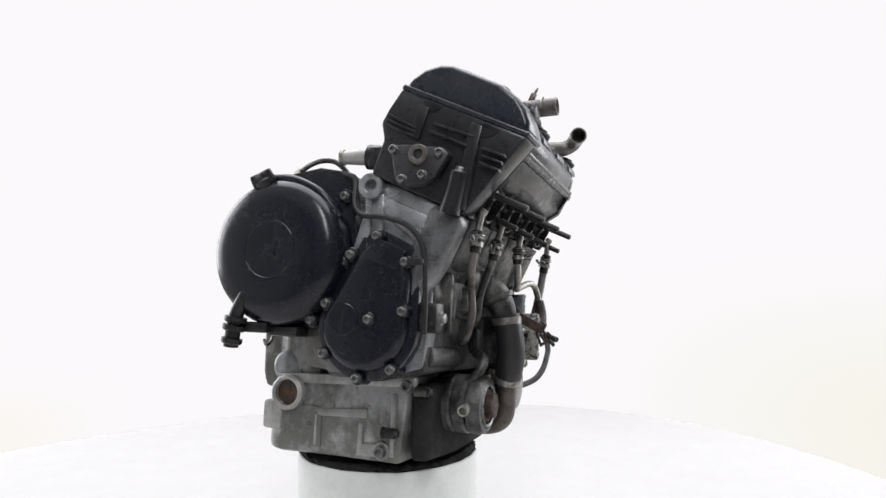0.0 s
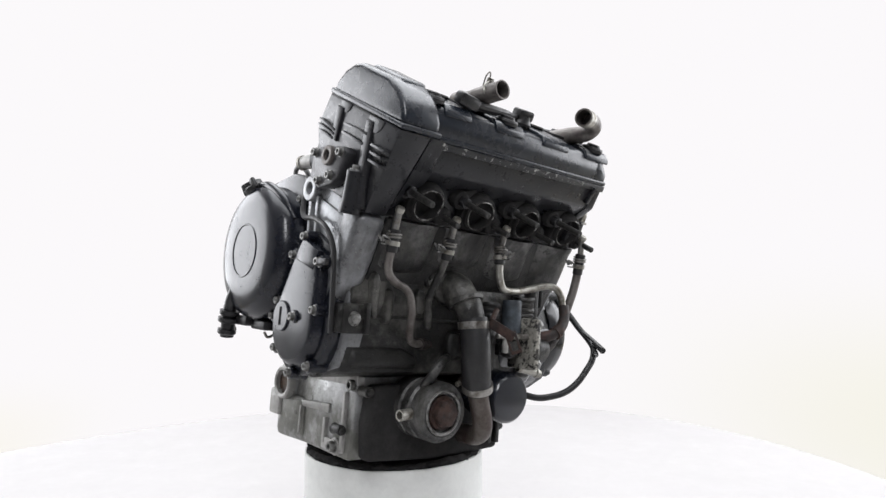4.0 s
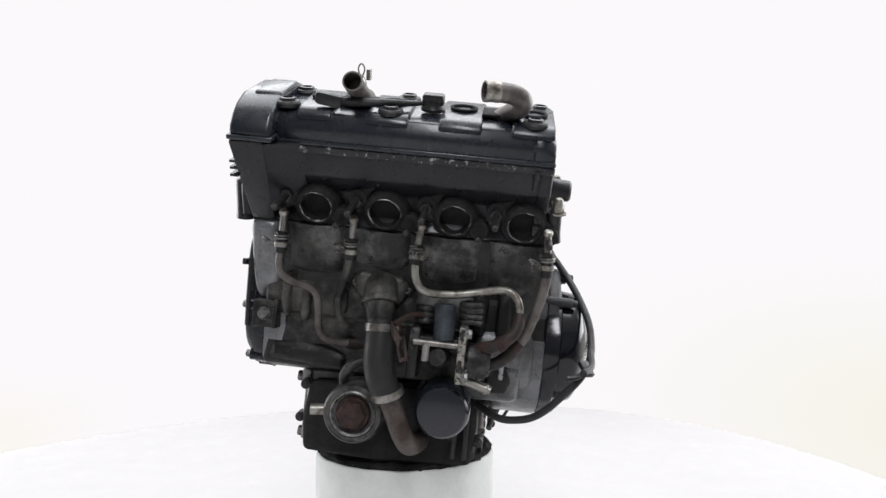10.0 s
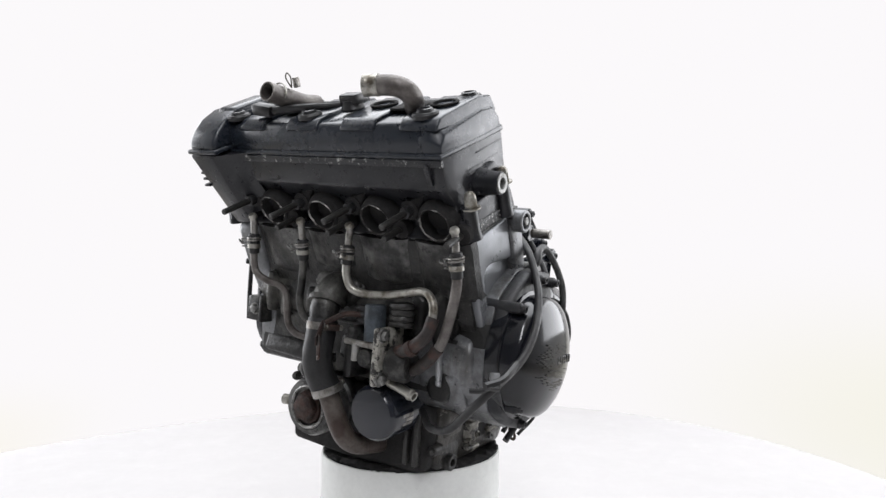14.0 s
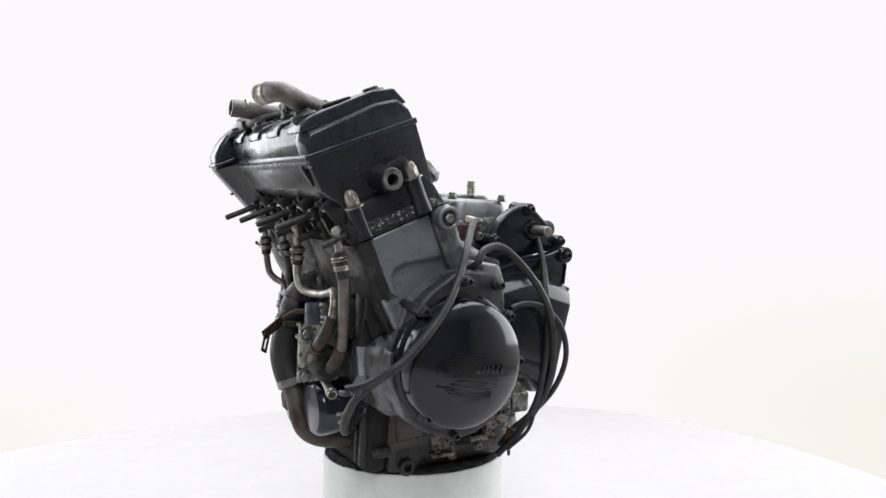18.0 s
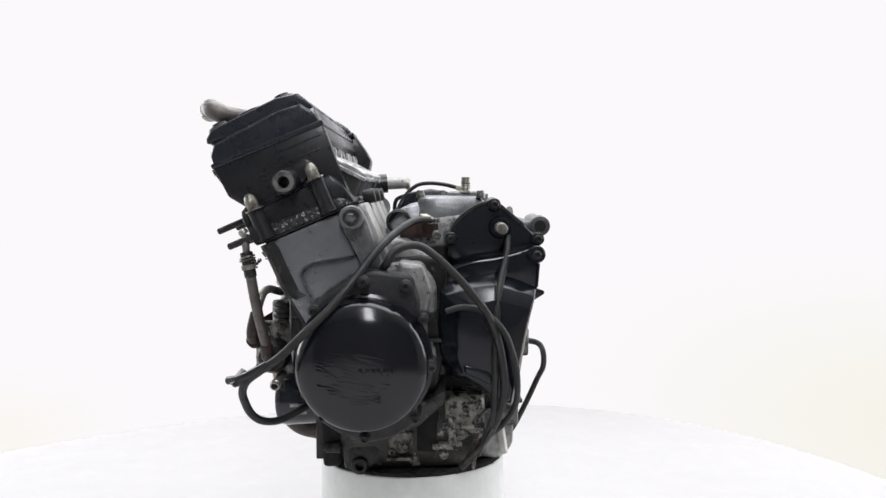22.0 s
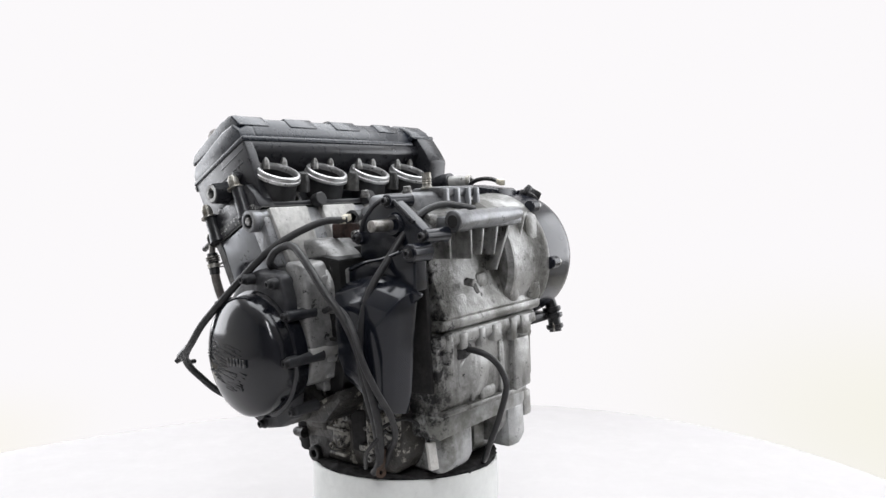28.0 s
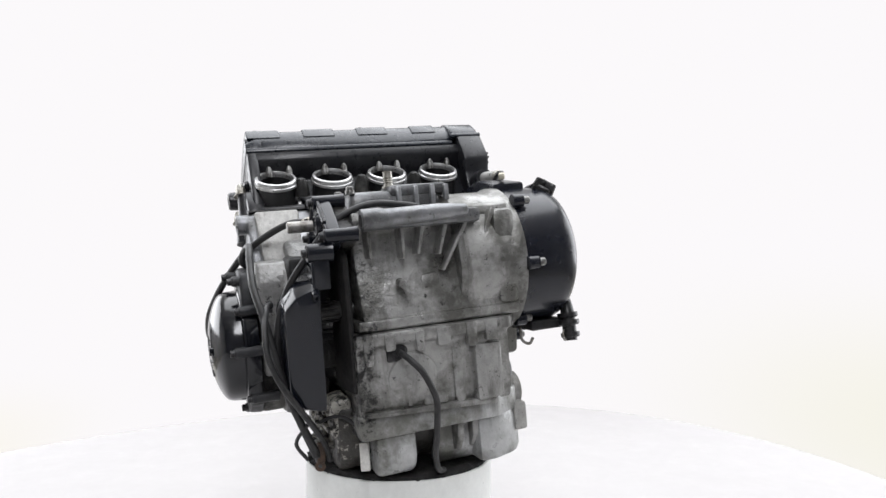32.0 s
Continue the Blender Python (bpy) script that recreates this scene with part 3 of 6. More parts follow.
for u, w, du, dw, v in ((-0.012, -0.140, 0.006, 0.040, 0.1590), (-0.050, -0.145, 0.018, 0.034, 0.1645), (0.020, -0.168, 0.016, 0.008, 0.1585)):
    part("rear_pad", rugged(box((u - du, v - 0.02, w - dw), (u + du, v, w + dw), None, 0.004), 55, 0.0012), ALU_OILY, crank_low)
part("split_line", prism([(-0.112, -0.0855), (-0.112, -0.0815), (0.064, -0.0815), (0.064, -0.0855)], -0.152, 0.170, SIDE, 0.001), CASE_DARK, crank_low)

oil_pan = part("oil_pan", joined(
    prism([(-0.068, -0.158), (0.118, -0.164), (0.126, -0.20), (0.124, -0.245), (0.108, -0.262), (-0.058, -0.264)], -0.096, 0.012, SIDE, 0.007),
    prism([(0.114, 0.08), (0.114, 0.155), (-0.062, 0.153), (-0.096, 0.130), (-0.106, 0.112), (-0.100, 0.08)], -0.206, -0.176, None, 0.005),
    prism([(0.05, -0.20), (0.152, -0.20), (0.151, -0.236), (0.144, -0.250), (0.130, -0.257), (0.05, -0.257)], 0.046, 0.094, SIDE, 0.009, 0, 3),
    prism([(-0.035, 0.05), (-0.035, 0.146), (-0.060, 0.146), (-0.092, 0.132), (-0.106, 0.112), (-0.100, 0.05)], -0.262, -0.200, None, 0.010)),
    PAN_GREY, engine, "grey cast aluminium oil pan with ribs")
part("left_sump", rugged(prism([(-0.068, -0.160), (0.112, -0.170), (0.114, -0.225), (0.095, -0.252), (-0.064, -0.256), (-0.070, -0.215)], 0.0, 0.132, SIDE, 0.008), 40, 0.002), PATCHY, oil_pan, "black oily left half of the sump, worn pale in patches")
part("flange", prism([(-0.075, -0.158), (-0.075, -0.170), (0.121, -0.176), (0.121, -0.164)], -0.101, -0.09, SIDE, 0.002), ALU_PALE, oil_pan)
part("ledge", prism([(-0.012, -0.200), (-0.012, -0.212), (0.060, -0.214), (0.100, -0.226), (0.114, -0.226), (0.118, -0.204), (0.060, -0.205)], -0.0995, -0.09, SIDE, 0.002), ALU_PALE, oil_pan)
for v, w0, w1 in ((0.060, -0.250, -0.212), (-0.005, -0.250, -0.218), (-0.048, -0.255, -0.180)):
    part("rib", box((-0.101, v - 0.003, w0), (-0.092, v + 0.003, w1), None, 0.0015), ALU_PALE, oil_pan)
part("drain_lug", joined(boss((-0.09, -0.034, -0.249), (-0.101, -0.034, -0.249), 0.011), box((-0.100, -0.034, -0.257), (-0.09, 0.0, -0.242), None, 0.002)), ALU_PALE, oil_pan)
sight = part("sight_glass", lathe([(0.020, 0), (0.020, 0.006), (0.017, 0.008), (0.0165, 0.004), (0, 0.0035)], aim((-0.1015, 0.098, -0.187), RIGHT), 32), BROWN, oil_pan, "brown oil sight glass")
part("bezel", lathe([(0.0165, 0.0), (0.0225, 0.0), (0.0225, 0.009), (0.020, 0.011), (0.0165, 0.010), (0.0165, 0.0)], aim((-0.1015, 0.098, -0.187), RIGHT), 32), ALU_PALE, oil_pan)
screw((-0.101, -0.034, -0.249), RIGHT, oil_pan, SCREW_BIG)
screw((-0.100, -0.066, -0.169), RIGHT, oil_pan, SCREW_BIG)
part("drain_plug_lug", boss((0.118, -0.044, -0.247), (0.141, -0.044, -0.247), 0.0105, 0.005), ALU_DIRTY, oil_pan)
for v, w in ((0.02, -0.19), (0.06, -0.235), (0.10, -0.19)):
    screw((0.133, v, w), LEFT, oil_pan)
for u, w in ((-0.104, -0.212),):
    for x, deep in ((-0.012, 0.0), (-0.034, 0.006)):
        part("foot_fin", rugged(prism([(0.112, -0.203), (0.148 - deep, -0.203), (0.146 - deep, -0.226), (0.134 - deep, -0.243), (0.112, -0.248)], x - 0.004, x + 0.004, SIDE, 0.003, 0.002, 2), 40, 0.002), ALU_OILY, oil_pan)
    part("corner_lug", box((u - 0.006, 0.105, w - 0.022), (u + 0.012, 0.133, w + 0.014), None, 0.004), ALU_PALE, oil_pan)
# the casting's left flank, below the alternator
part("flank_pad", rugged(prism([(-0.010, -0.186), (0.012, -0.180), (0.024, -0.190), (0.022, -0.232), (0.004, -0.240), (-0.012, -0.226)], 0.118, 0.141, SIDE, 0.008, 0.006, 3), 60, 0.003), PALE_PATCHY, oil_pan, "pale worn boss in the grime")
part("flank_pad", rugged(prism([(0.058, -0.158), (0.112, -0.160), (0.112, -0.205), (0.070, -0.226), (0.058, -0.214)], 0.112, 0.136, SIDE, 0.006, 0.004, 3), 60, 0.002), PALE_PATCHY, oil_pan)
part("flank_pad", rugged(box((0.126, 0.046, -0.2265), (0.141, 0.082, -0.2185), None, 0.002), 60, 0.0008), PALE_PATCHY, oil_pan)
part("flank_block", rugged(box((0.100, -0.064, -0.258), (0.1345, -0.018, -0.222), None, 0.009), 45, 0.003), CASE_DARK, oil_pan, "black oily corner of the sump")
# proud black pad whose colour gives the shade of a recess
part("recess_shade_pad", rugged(box((0.110, 0.026, -0.232), (0.1345, 0.052, -0.178), None, 0.004), 60, 0.002), SOOT_AND_SHADE, oil_pan)
part("flank_stud", rod((0.1405, 0.0695, -0.218), (0.1405, 0.0690, -0.184), 0.0052, 0.0046), PALE_PATCHY, oil_pan)
for v, w, r in ((0.004, -0.196, 0.0045), (0.012, -0.222, 0.0050), (-0.004, -0.228, 0.0040), (0.086, -0.176, 0.0050)):
    part("flank_boss", rugged(boss((0.130, v, w), (0.1435, v, w), r, r * 0.55, 14, 0.006), 90, 0.0006), PALE_PATCHY, oil_pan)
for v0, v1, w in ((-0.012, 0.022, -0.2055), (-0.010, 0.020, -0.2375), (0.058, 0.110, -0.197)):
    part("flank_rib", rugged(box((0.128, v0, w - 0.0022), (0.1425, v1, w + 0.0022), None, 0.0014), 70, 0.0012), PALE_PATCHY, oil_pan)
part("flank_pad", rugged(prism([(-0.064, -0.172), (-0.020, -0.184), (-0.016, -0.216), (-0.060, -0.220)], 0.118, 0.138, SIDE, 0.006, 0.004, 3), 60, 0.003), PATCHY, oil_pan)

# ---- cylinders ----
block = part("cylinder_block", joined(
    prism([(-0.112, -0.03), (-0.118, 0.02), (-0.119, 0.087), (-0.005, 0.087), (-0.010, 0.03), (-0.018, -0.03)], -0.160, 0.1865, LEANED, 0.006)),
    ALU, engine, "grey cast aluminium cylinders, stained")
part("front_corner", prism([(-0.120, -0.040), (-0.129, 0.03), (-0.1305, 0.0865), (-0.085, 0.0865), (-0.08, -0.040)], -0.1665, -0.128, LEANED, 0.013, 0, 4), GREY_CAST, block)
part("grimy_front", prism([(-0.118, -0.030), (-0.1215, 0.02), (-0.1215, 0.084), (-0.115, 0.084), (-0.11, -0.030)], -0.128, 0.186, LEANED, 0.002), CASE_DARK, block, "black oily front of the cylinders")
for i, u in enumerate(CYL):
    lo, hi = ((0.020, 0.085), (0.034, 0.085), (0.024, 0.085), (0.014, 0.085))[i]
    curve = [(u + 0.037 * s, -0.1175 - 0.0095 * math.sqrt(max(0.0, 1 - abs(s) ** 2.6))) for s in (k / 9 - 1 for k in range(19))]
    part("cylinder_front", rugged(loft([[Vector((a, 0, 0)) + PV * (b + db) + QV * q for a, b in curve + [(u + 0.037, -0.105), (u - 0.037, -0.105)]] for q, db in ((lo, 0.006), (lo + 0.008, 0.001), ((lo + hi) / 2, 0.0), (hi - 0.010, 0.0), (hi - 0.004, -0.0015), (hi, -0.0015))]), 45, 0.0010), ALU_MID, block)
    part("cylinder_back", prism([(u - 0.026, 0.01), (u + 0.026, 0.01), (u + 0.030, 0.085), (u - 0.030, 0.085)][::-1], 0.015, -0.002, axes((1, 0, 0), QV, -PV), 0.004), ALU_PALE, block)
part("left_face", prism([(-0.112, -0.030), (-0.1175, 0.02), (-0.1185, 0.0855), (-0.030, 0.0855), (-0.030, 0.0325), (-0.044, 0.0350), (-0.078, 0.0440), (-0.090, 0.0430), (-0.0965, 0.0365), (-0.0978, 0.022), (-0.0965, -0.008), (-0.1005, -0.030)], 0.180, 0.1955, LEANED, 0.0045, 0, 4), SATIN_GREY, block, "smooth satin grey side")
part("left_pocket", prism([(-0.100, -0.034), (-0.102, 0.03), (-0.092, 0.048), (-0.026, 0.036), (-0.026, -0.034)], 0.180, 0.1878, LEANED, 0.003), SATIN_GREY, block, "sunken smooth pocket")
lug = part("left_lug", joined(boss(lp(0.185, -0.0165, 0.0745), lp(0.212, -0.0165, 0.0745), 0.0135, 0.0090, 28, 0.009),
           prism([(-0.028, 0.0), (-0.032, 0.075), (-0.002, 0.075), (-0.006, 0.01)], 0.18, 0.199, LEANED, 0.004)), GREY_CAST, block)
part("plug", lathe([(0, 0), (0.0055, 0), (0.0055, 0.004), (0.004, 0.005), (0, 0.005)], aim(lp(0.208, -0.0165, 0.0745), LEFT), 6), BOLT, block)
part("right_lug", joined(boss((-0.15, -0.038, 0.064), (-0.171, -0.038, 0.064), 0.0155, 0.0075, 28, 0.012),
     prism([(-0.030, 0.055), (-0.033, -0.015), (-0.038, -0.015), (-0.038, 0.055)], -0.166, -0.15, SIDE, 0.0015),
     prism([(-0.047, 0.055), (-0.050, -0.012), (-0.055, -0.012), (-0.054, 0.055)], -0.166, -0.15, SIDE, 0.0015)), ALU, block)
part("panel", prism([(-0.092, 0.035), (-0.030, 0.052), (-0.030, 0.070), (-0.092, 0.070)], -0.1635, -0.155, LEANED, 0.003), ALU, block)
for k in range(2):                       # worn casting marks, no longer readable
    for j in range(5):
        c = Vector((-0.1655, -0.090 - j * 0.0048 - k * 0.002, 0.0195 - j * 0.0012 - k * 0.0075))
        part("casting_mark", box((c.x, c.y - 0.0014, c.z - 0.0024), (c.x + 0.004, c.y + 0.0014, c.z + 0.0024), None, 0.0005), ALU, block)

# ---- head ----
def narrowed(bm):
    """Draw the end casting in towards its lower front corner."""
    for v in bm.verts:
        p, q = v.co.dot(PV), v.co.dot(QV)
        v.co.x += 0.011 * max(0.0, min(1.0, (-0.07 - p) / 0.05)) * max(0.0, min(1.0, (0.165 - q) / 0.07)) * (1 if v.co.x < -0.16 else 0)
    return bm


head = part("cylinder_head", joined(
    prism([(-0.124, 0.088), (-0.112, 0.100), (-0.116, 0.128), (-0.134, 0.150), (-0.138, 0.186), (-0.006, 0.183), (-0.007, 0.168), (-0.034, 0.149), (-0.027, 0.120), (-0.025, 0.101), (-0.007, 0.096), (-0.008, 0.088)], -0.150, 0.180, LEANED, 0.003),
    prism([(-0.124, 0.088), (-0.120, 0.128), (-0.136, 0.150), (-0.138, 0.186), (-0.006, 0.183), (-0.010, 0.088)], 0.171, 0.186, LEANED, 0.003),
    narrowed(prism([(-0.128, 0.0865), (-0.164, 0.190), (0.001, 0.193), (0.007, 0.165), (0.009, 0.146), (-0.003, 0.129), (-0.006, 0.0865)], -0.1745, -0.134, LEANED, 0.004))),
    BLACK_WORN, engine, "chipped black paint over aluminium")
part("front_blend", loft([[lp(u, p, q) for p, q in ring] for u, ring in ((-0.1345, ((-0.131, 0.098), (-0.1465, 0.140), (-0.1625, 0.1875), (-0.110, 0.1875), (-0.110, 0.098))), (-0.118, ((-0.122, 0.104), (-0.1385, 0.143), (-0.1500, 0.187), (-0.110, 0.187), (-0.110, 0.104))), (-0.096, ((-0.114, 0.110), (-0.1330, 0.148), (-0.1384, 0.1865), (-0.110, 0.1865), (-0.110, 0.110))))]), BLACK_WORN, head)
part("head_gasket", prism([(-0.1215, 0.0868), (-0.1215, 0.0885), (-0.0035, 0.0885), (-0.0035, 0.0868)], -0.163, 0.195, LEANED, 0), CASE_DARK, engine)
part("left_foot", prism([(-0.123, 0.0885), (-0.123, 0.112), (-0.100, 0.124), (-0.020, 0.128), (-0.012, 0.112), (-0.006, 0.0885)], 0.17, 0.1945, LEANED, 0.004), BLACK_WORN, head)

for va, wa, vb, wb in ((-0.060, 0.146, -0.097, 0.126), (-0.061, 0.132, -0.094, 0.117), (-0.058, 0.140, -0.096, 0.1215), (-0.117, 0.131, -0.166, 0.112), (-0.114, 0.122, -0.159, 0.102), (-0.176, 0.099, -0.203, 0.088), (-0.173, 0.083, -0.196, 0.073), (-0.175, 0.091, -0.199, 0.081)):
    n = Vector((0, -(wb - wa), vb - va)).normalized() * 0.0016
    a, b = Vector((0, va, wa)), Vector((0, vb, wb))
    part("end_rib", prism([((a + n).y, (a + n).z), ((a - n).y, (a - n).z), ((b - n).y, (b - n).z), ((b + n).y, (b + n).z)], -0.1785, -0.168, SIDE, 0.0008), BLACK_WORN, head)
part("end_column", tube([(-0.168, -0.166, 0.098), (-0.1705, -0.158, 0.070), (-0.168, -0.148, 0.034)], 0.0075, 14, 4), BLACK_WORN, head)
col = part("corner_column", rugged(boss((-0.1738,-0.1390,0.0281), (-0.1762,-0.1514,0.0742), 0.0108), 60, 0.0006), BLACK_WORN, head)
screw((-0.1762,-0.1514,0.0742), (-0.050, -0.259, 0.964), head, HEXB, "hex_bolt")
part("end_column", prism([(-0.112, 0.150), (-0.098, 0.156), (-0.088, 0.118), (-0.100, 0.112)], -0.1775, -0.168, SIDE, 0.002), BLACK_WORN, head)
part("end_column", prism([(-0.176, 0.124), (-0.162, 0.130), (-0.150, 0.070), (-0.164, 0.066)], -0.1775, -0.168, SIDE, 0.002), BLACK_WORN, head)
for p, q, r in ((-0.044, 0.190, 0.0125), (-0.115, 0.189, 0.0165)):
    part("half_round_plug", prism([(p + r * math.cos(a), q - r * math.sin(a)) for a in (math.pi * k / 14 for k in range(15))], -0.1757, -0.170, LEANED, 0.0010), BLACK_WORN, head)
# left end: nuts, lug, ribs
for p, q in ((-0.112, 0.143), (-0.037, 0.148)):
    col = part("nut_column", boss(lp(0.196, p, 0.089), lp(0.194, p, q - 0.017), 0.0094), BLACK_WORN, head)
    part("acorn_nut", joined(lathe([(0, 0), (0.0105, 0), (0.0105, 0.0015), (0, 0.0015)], aim(lp(0.198, p, q - 0.019), QV), 20),
         prism([(0.0075 * math.cos(a), 0.0075 * math.sin(a)) for a in (math.pi / 3 * i for i in range(6))], 0.0, 0.011, aim(lp(0.198, p, q - 0.018), QV), 0.0007),
         lathe([(0, 0), (0.0068, 0), (0.0062, 0.004), (0.004, 0.0075), (0, 0.009)], aim(lp(0.198, p, q - 0.008), QV), 16)), ZINC, head, "pale grey acorn nut")
part("engine_mount_lug", lathe([(0, 0), (0.017, 0), (0.0135, 0.014), (0.0128, 0.026), (0.0116, 0.0272), (0.0076, 0.0272), (0.0066, 0.0262), (0.0066, 0.008), (0, 0.008)], aim(lp(0.186, -0.0674, 0.1384), LEFT), 32), BLACK_WORN, head, "round drilled lug with bare edges")
for q0, p0, p1 in ((0.158, -0.095, -0.020), (0.152, -0.095, -0.045), (0.128, -0.105, -0.085), (0.172, -0.07, -0.012)):
    part("end_rib", prism([(p0, q0), (p0, q0 + 0.0022), (p1, q0 + 0.0022), (p1, q0)], 0.182, 0.1865, LEANED, 0.0008), BLACK_WORN, head)
part("bush", lathe([(0.0062, -0.008), (0.0066, 0), (0.0114, 0), (0.0110, 0.0012), (0.0068, 0.0012), (0.0062, 0.0002), (0.0062, -0.008)], aim(lp(0.2130, -0.0674, 0.1384), LEFT), 28), BOLT, head, "bare metal bush")
part("lug_tab", prism([(-0.085, 0.128), (-0.050, 0.132), (-0.030, 0.146), (-0.040, 0.156), (-0.075, 0.150)], 0.182, 0.1925, LEANED, 0.003), BLACK_WORN, head)
for u, p, q in ((0.168, -0.137, 0.168), (-0.118, -0.137, 0.168)):
    part("front_tab", prism([(p - 0.006, q + 0.012), (p + 0.004, q + 0.012), (p + 0.006, q - 0.012), (p - 0.001, q - 0.012)], u - 0.003, u + 0.003, LEANED, 0.001), BLACK_WORN, head)

for i, u in enumerate(CYL):
    away = -PV - QV * 0.15
    # closed 14 mm in; its black carries the deep bore's shade besides soot
    port = part("exhaust_port", rugged(lathe([(0.0265, -0.020), (0.0245, -0.006), (0.0220, 0.0005), (0.0196, 0.0018), (0.0182, 0.0005), (0.0176, -0.0140), (0, -0.0140)], aim(lp(u + 0.002, -0.130, 0.1095), away), 40), 70, 0.0008), SOOT_AND_SHADE, engine, "sooty exhaust port with a bare metal lip")
    part("lip", rugged(lathe([(0.0183, 0.0), (0.0196, 0.0), (0.0197, 0.0012), (0.0191, 0.0020), (0.0184, 0.0014), (0.0183, 0.0)], aim(lp(u + 0.002, -0.130, 0.1095) - PV * 0.0005, away), 40), 140, 0.0012), LIP, port)
    part("flange", joined(lathe([(0.0200, 0), (0.0275, 0), (0.0255, 0.009), (0.0215, 0.0110), (0.0200, 0.0105), (0.0200, 0)], aim(lp(u + 0.002, -0.1165, 0.1095), away), 36),
         *[lathe([(0, 0), (0.0120, 0), (0.0112, 0.0105), (0.0095, 0.0115), (0, 0.0115)], aim(lp(u + du, -0.1165, 0.112 + dq), -PV), 22) for du, dq in ((-0.0315, 0.0105), (0.0315, -0.0135))],
         prism([(u - 0.034, 0.112), (u - 0.030, 0.134), (u - 0.010, 0.140), (u - 0.012, 0.136), (u - 0.026, 0.116)], 0.112, 0.1255, axes((1, 0, 0), QV, -PV), 0.002)), SOOT_AND_SHADE, port)
    part("stud_nut", prism([(0.0072 * math.cos(a), 0.0072 * math.sin(a)) for a in (math.pi / 3 * k for k in range(6))], 0, 0.010, aim(lp(u - 0.0315, -0.128, 0.1225), -PV), 0.0008), BOLT_DARK, port)
    placed("exhaust_stud", STUD, aim(lp(u - 0.0315, -0.124, 0.1225), -PV), port)
    placed("exhaust_stud", STUD_SHORT, aim(lp(u + 0.0315, -0.122, 0.0985), -PV), port)
part("worn_edge", prism([(-0.1396, 0.1765), (-0.1401, 0.1842), (-0.136, 0.1842), (-0.1355, 0.1765)], -0.150, 0.1865, LEANED, 0.0005), FLAKING, head, "flaking black paint showing metal")
part("worn_foot", prism([(-0.1245, 0.0892), (-0.1235, 0.104), (-0.02, 0.100), (-0.008, 0.0892)], 0.186, 0.1955, LEANED, 0.001), CHIPPED, head, "flaking black paint showing metal")

# ---- valve cover ----
cover = part("valve_cover", joined(
    prism([(-0.137, 0.187), (-0.137, 0.205), (-0.128, 0.2205), (-0.045, 0.2265), (-0.018, 0.2230), (-0.0085, 0.203), (-0.0070, 0.184)], -0.130, 0.168, LEANED, 0.004),
    loft([[lp(u, p, q) for p, q in ring] for u, ring in (
        (0.1600, ((-0.137, 0.187), (-0.137, 0.205), (-0.128, 0.2205), (-0.045, 0.2265), (-0.018, 0.2230), (-0.0085, 0.203), (-0.0070, 0.184))),
        (0.1722, ((-0.137, 0.187), (-0.137, 0.205), (-0.128, 0.2205), (-0.045, 0.2265), (-0.018, 0.2230), (-0.0085, 0.203), (-0.0070, 0.184))),
        (0.1862, ((-0.136, 0.187), (-0.135, 0.198), (-0.126, 0.2075), (-0.046, 0.2135), (-0.020, 0.2105), (-0.0100, 0.198), (-0.0080, 0.184))))], 0.0018),
    prism([(-0.164, 0.194), (-0.160, 0.206), (-0.150, 0.217), (-0.136, 0.227), (-0.113, 0.2350), (-0.046, 0.2375), (-0.031, 0.2335), (-0.014, 0.222), (-0.004, 0.207), (0.000, 0.194)], -0.126, -0.1745, LEANED, 0.006, 0.0015, 4)),
    BLACK_DULL, engine, "satin black with worn edges")
part("rim", prism([(-0.1395, 0.1845), (-0.1395, 0.1905), (-0.0045, 0.1885), (-0.0045, 0.1815)], -0.128, 0.1870, LEANED, 0.0020, 0, 3), BLACK_DULL, cover)
part("rim", prism([(-0.1645, 0.1900), (-0.1652, 0.1958), (0.0008, 0.1978), (0.0016, 0.1910)], -0.1756, -0.124, LEANED, 0.0022, 0, 3), BLACK_DULL, cover)
part("chain_hump", prism([(-0.122, 0.226), (-0.113, 0.2372), (-0.050, 0.2400), (-0.042, 0.230)], -0.160, -0.127, LEANED, 0.004, 0, 3), BLACK_DULL, cover)
for i, u in enumerate(CYL):
    w = 0.024 if i else 0.020
    part("cam_pad", prism([(-0.120, 0.2120), (-0.1345, 0.2130), (-0.1325, 0.2190), (-0.1245, 0.2250), (-0.115, 0.2262), (-0.044, 0.2300), (-0.018, 0.2255), (-0.0080, 0.206)], u - w, u + w, LEANED, 0.0025, 0, 3), BLACK_DULL, cover)
    # no real depth here: the well's shade is in the dish's black
    part("plug_well", lathe([(0.0155, -0.0005), (0.0165, 0.002), (0.0150, 0.003), (0.0128, 0.0024), (0.0125, -0.0004), (0, -0.0004)], aim(lp(u, -0.077, 0.2285), QV), 28), SOOT_AND_SHADE, cover, "shallow dish, painted black as the shade of an open spark plug well")
for u, p in ((-0.119, -0.119), (-0.117, -0.047), (-0.002, -0.116), (0.008, -0.038), (0.160, -0.117), (0.167, -0.038)):
    bolt = part("cover_bolt", lathe([(0, -0.004), (0.0140, -0.004), (0.0145, 0.0), (0.0130, 0.0022), (0.0095, 0.0026), (0.0090, 0.0042), (0.0060, 0.0048), (0.0055, 0.0036), (0, 0.0036)], aim(lp(u, p, 0.2275), QV), 28), RUBBER, cover, "black rubber washer with a recessed bolt")
    part("bolt_head", lathe([(0.0058, 0.0), (0.0088, 0.0), (0.0084, 0.0056), (0.0062, 0.0060), (0.0058, 0.0)], aim(lp(u, p, 0.2275), QV), 24), BLACK_WORN, bolt)

